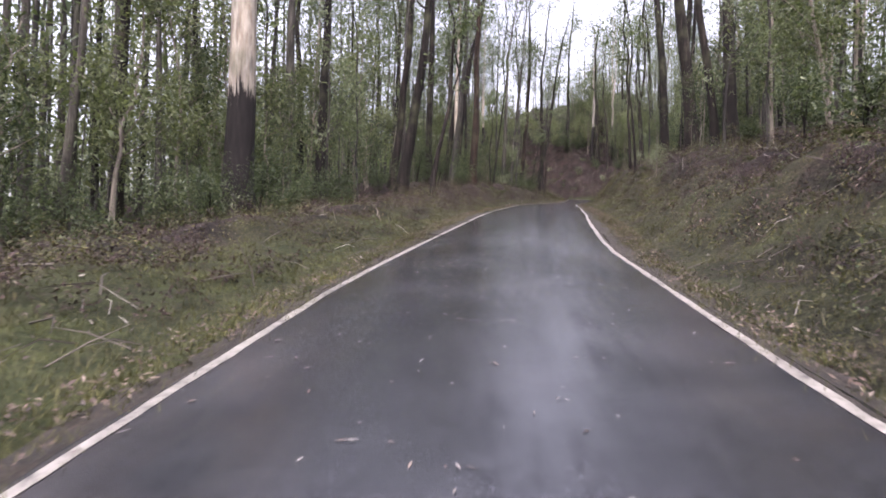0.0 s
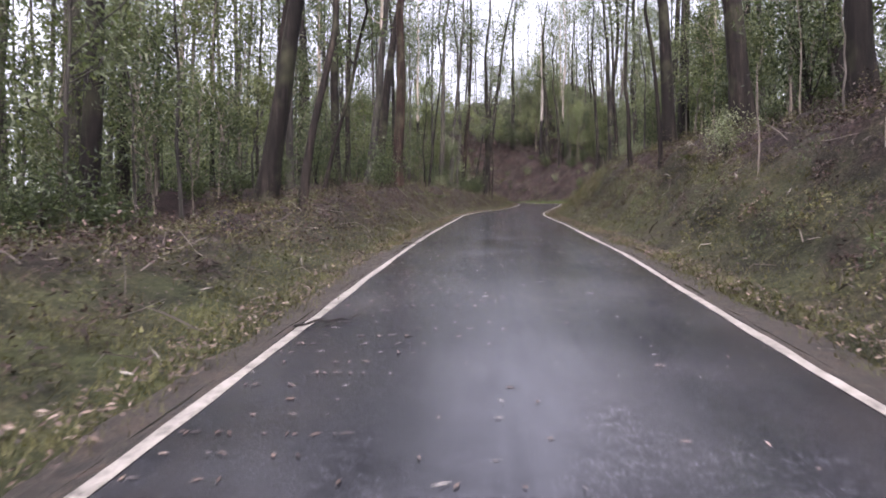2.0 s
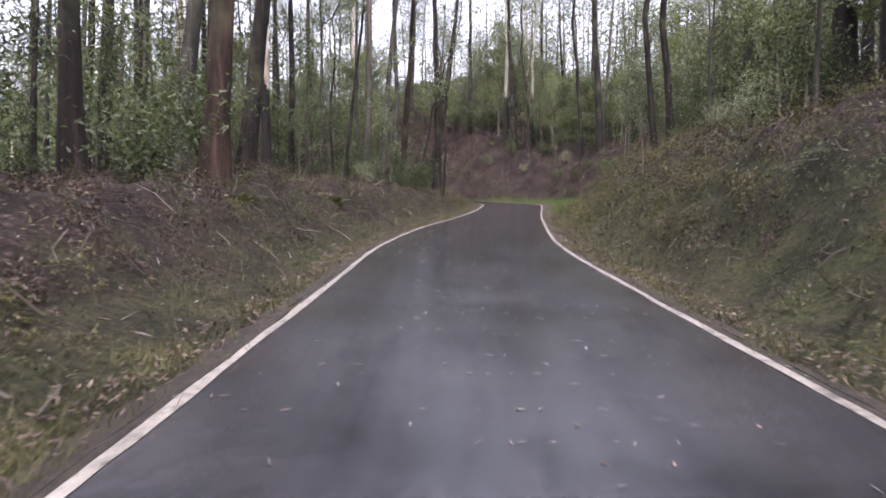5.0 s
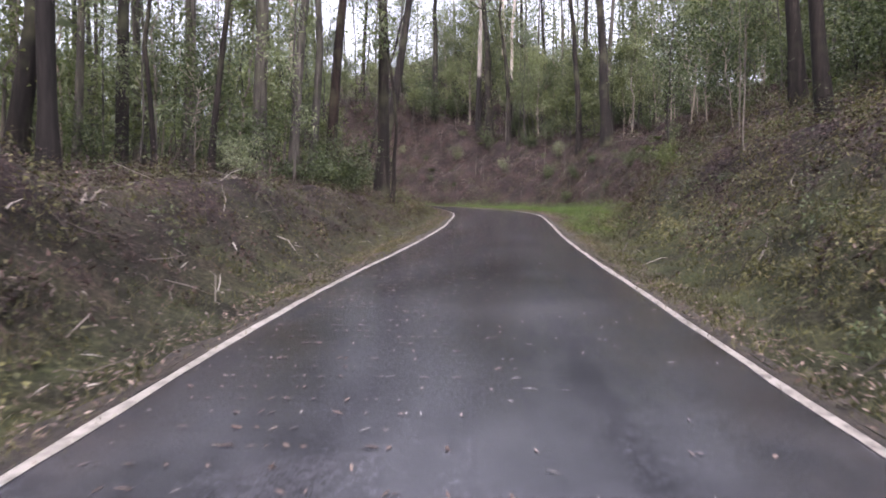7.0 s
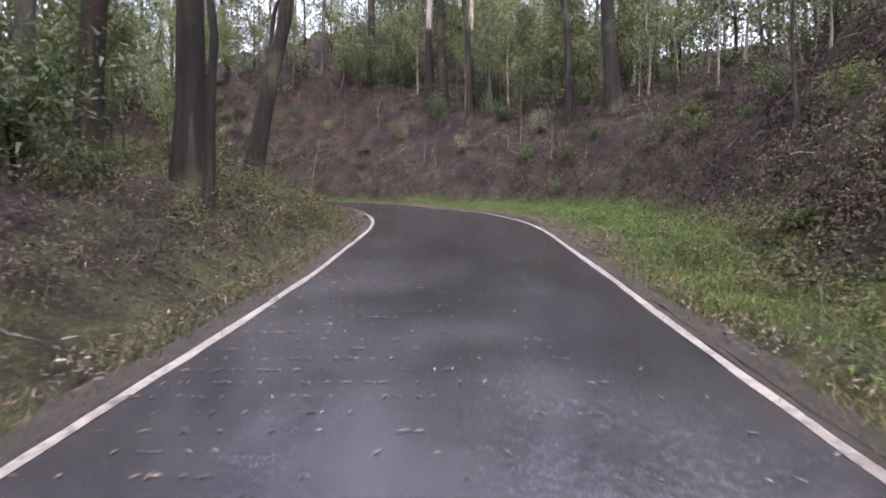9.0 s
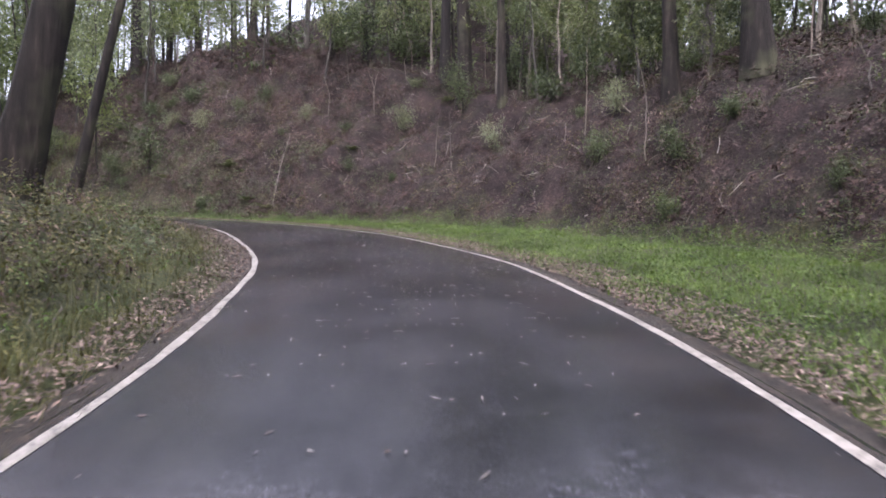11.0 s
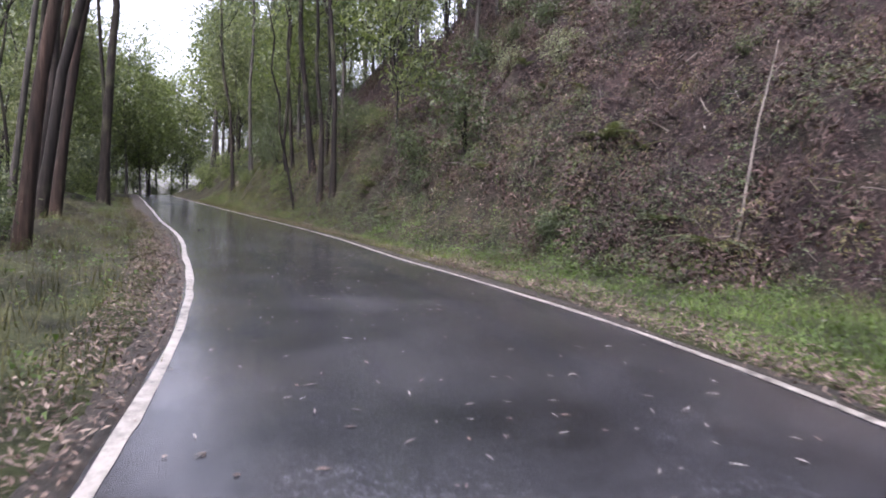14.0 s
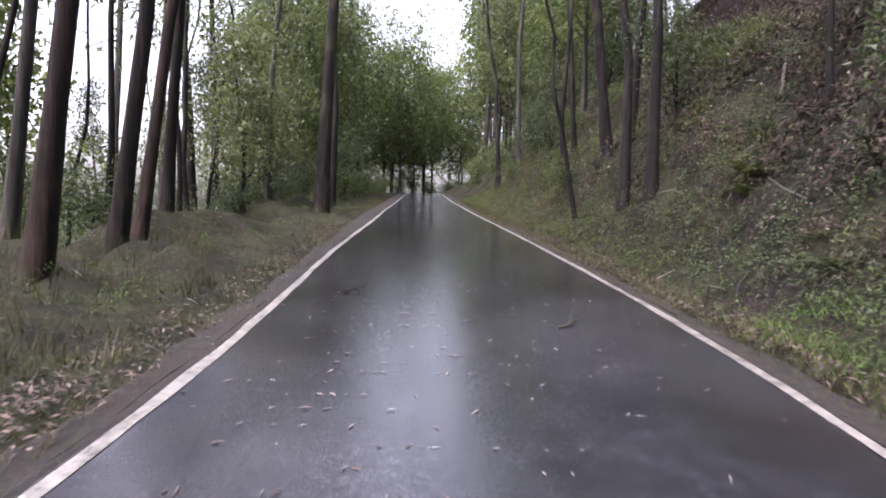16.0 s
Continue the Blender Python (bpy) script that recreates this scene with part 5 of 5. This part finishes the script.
# ---- ferns, dead stems, fallen branches ----
FERN_LEAF = make_leaf("fern_fronds", [(0.0, (0.028, 0.042, 0.020)), (0.6, (0.060, 0.078, 0.038)), (1.0, (0.12, 0.13, 0.075))], 0.5, 0.3)
DEAD_WOOD = make_bark("dead_grey_wood", (0.16, 0.14, 0.12), (0.34, 0.31, 0.28), (0.52, 0.49, 0.45))


def fern_parts(seed, size, fronds=9):
    """Arching fronds, each a curved stalk with two rows of tapering leaflets."""
    f = np.random.default_rng(seed)
    root = new("bracken_fern")
    for k in range(fronds):
        a = k * 2 * math.pi / fronds + f.uniform(-0.3, 0.3)
        L = size * f.uniform(0.75, 1.1)
        rise = f.uniform(0.5, 0.95)
        u = np.linspace(0, 1, 15)
        out = L * u * (0.55 + 0.45 * u)
        z = rise * L * (1.25 * u - 1.05 * u * u)
        stalk = np.stack([np.cos(a) * out, np.sin(a) * out, z], 1)
        V, F = tube(stalk, np.linspace(0.008, 0.002, 15) * size * 1.6, 3)
        tri = [np.stack([V[q] for q in F[:, :3].T], 1).reshape(-1, 3), np.stack([V[q] for q in F[:, [0, 2, 3]].T], 1).reshape(-1, 3)]
        side = np.array([-math.sin(a), math.cos(a), 0.0])
        for j in range(2, 15):
            w = L * 0.30 * math.sin(math.pi * min(1, (u[j] * 0.92 + 0.06))) ** 0.8 * (1.05 - u[j] * 0.75)
            d = stalk[j] - stalk[j - 1]
            for sgn in (-1, 1):
                tip = stalk[j] + side * sgn * w + d * 0.9 - np.array([0, 0, 0.18 * w])
                tri.append(np.array([stalk[j] - d * 0.45, tip, stalk[j] + d * 0.45]))
        V = np.concatenate(tri)
        quick("frond", V, np.arange(len(V)).reshape(-1, 3), FERN_LEAF, root)
    return tagged(root, "green bracken fern with arching fronds on the bank", "fern", group="ferns on the banks")


ferns = [fern_parts(500, 0.9), fern_parts(501, 1.2, 11), fern_parts(502, 0.65, 7)]
for s0, s1, o0, o1, count in ((104, 124, 3.8, 7.0, 22), (62, 74, 4.2, 6, 4), (76, 104, 7.5, 13, 5), (8, 34, 4.4, 6.5, 3), (40, 70, -6.5, -4.0, 3)):
    for x, y in scatter(count, s0, s1, o0, o1, 0.6, taken):
        plant(ferns[int(rng.integers(0, 3))], x, y, rng.uniform(0.6, 1.0))


def pole(name, path, radius, material, label, category):
    """A bare stem or branch along a bent path, with a stub or two."""
    path = np.array(path, float)
    k = np.linspace(0, 1, 9)
    t = np.linspace(0, 1, len(path))
    p = np.stack([np.interp(k, t, path[:, i]) for i in range(3)], 1)
    p[1:-1] += rng.normal(size=(7, 3)) * radius * 0.8
    pieces = [tube(p, radius * (1.0 - 0.65 * k), 6)]
    for j in (3, 6):
        d = rng.normal(size=3) * 0.2
        d[2] = abs(d[2])
        pieces.append(tube(np.array([p[j], p[j] + d * 0.6, p[j] + d]), [radius * 0.4, radius * 0.3, radius * 0.12], 4))
    return tagged(quick(name, *join(pieces), material, smooth=True), label, category)


def lying(s0, o0, s1, o1, lift=0.04):
    a, b = beside(s0, o0), beside(s1, o1)
    mid = ((a[0] + b[0]) / 2, (a[1] + b[1]) / 2)
    return [(q[0], q[1], ground_at(*q) + lift) for q in (a, mid, b)]


pole("leaning_pole", [(15.85, 103.6, ground_at(15.85, 103.6) - 0.03), (16.28, 104.75, max(ground_at(16.28, 104.75), 13.3) + 0.06), (16.7, 105.85, max(ground_at(16.7, 105.85), 14.9) + 0.05)], 0.03, DEAD_WOOD, "long pale dead pole leaning against the bank", "fallen pole")
pole("fallen_branch", [(21.5, 100.8, ground_at(21.5, 100.8) + 0.05), (21.7, 100.1, ground_at(21.7, 100.1) + 0.16), (21.8, 99.5, ground_at(21.8, 99.5) + 0.04)], 0.028, DEAD_WOOD, "bare grey fallen branch lying on the leaf litter", "branch")
pole("fallen_log", [(-12.2, 130.0, ground_at(-12.2, 130.0) + 0.12), (-12.9, 130.9, ground_at(-12.9, 130.9) + 0.2), (-13.6, 131.8, ground_at(-13.6, 131.8) + 0.12)], 0.11, DEAD_WOOD, "pale fallen log lying on the bank", "log")
for x, y, k in ((5.97, 112.9, 0.8), (5.5, 112.7, 0.7), (6.8, 111.1, 0.75), (7.4, 111.3, 0.8), (8.6, 110.2, 0.7), (9.6, 109.0, 0.7)):
    plant(ferns[int(rng.integers(0, 3))], x, y, k)
for s0, o0, s1, o1, r in ((92, 10.8, 93.2, 11.6, 0.03), (98.5, 10.2, 99.3, 11.4, 0.03), (88, 11.6, 88.8, 12.6, 0.025), (112, 5.6, 114, 7.0, 0.03), (101, 8.6, 100, 10.2, 0.028),
                          (59, 4.8, 58, 5.4, 0.025), (27, 4.4, 29, 5.2, 0.03), (18, -4.2, 19.6, -4.9, 0.03), (22, -5.2, 23.5, -4.6, 0.04), (55, -4.4, 56.8, -5.0, 0.03), (118, 5.4, 120.5, 7.4, 0.03)):
    pole("fallen_branch", lying(s0, o0, s1, o1), r, DEAD_WOOD, "bare grey fallen branch lying on the leaf litter", "branch")
for s0, o0, s1, o1 in ((14.2, -2.6, 14.6, -1.7), (15.4, -2.35, 15.2, -1.55), (27.5, -2.2, 28, -1.2), (19.5, -2.0, 20.1, -1.4), (115.2, -1.35, 115.4, -1.1), (113.6, 0.75, 113.7, 0.95), (92.2, 1.0, 92.3, 1.5)):
    a, b = beside(s0, o0), beside(s1, o1)
    z0, z1 = float(nearest([a[0]], [a[1]])[2][0]), float(nearest([b[0]], [b[1]])[2][0])
    pole("twig_on_road", [(a[0], a[1], z0 + 0.045), ((a[0] + b[0]) / 2 + 0.05, (a[1] + b[1]) / 2, (z0 + z1) / 2 + 0.05), (b[0], b[1], z1 + 0.045)], 0.012, BARK_DARK, "thin dark twig fallen on the asphalt", "twig")
for x, y in scatter(26, 76, 108, 9.0, 17, 1.0, taken) + scatter(8, 20, 66, 4.6, 8, 1.0, taken):
    z = ground_at(x, y)
    h = rng.uniform(1.6, 3.8)
    pole("dead_stem", [(x, y, z - 0.1), (x + rng.normal() * 0.06, y + rng.normal() * 0.06, z + h / 2), (x + rng.normal() * 0.2, y + rng.normal() * 0.2, z + h)], rng.uniform(0.014, 0.026), DEAD_WOOD, "thin pale dead stem standing on the bank", "dead stem")["group"] = "dead stems on the bank"
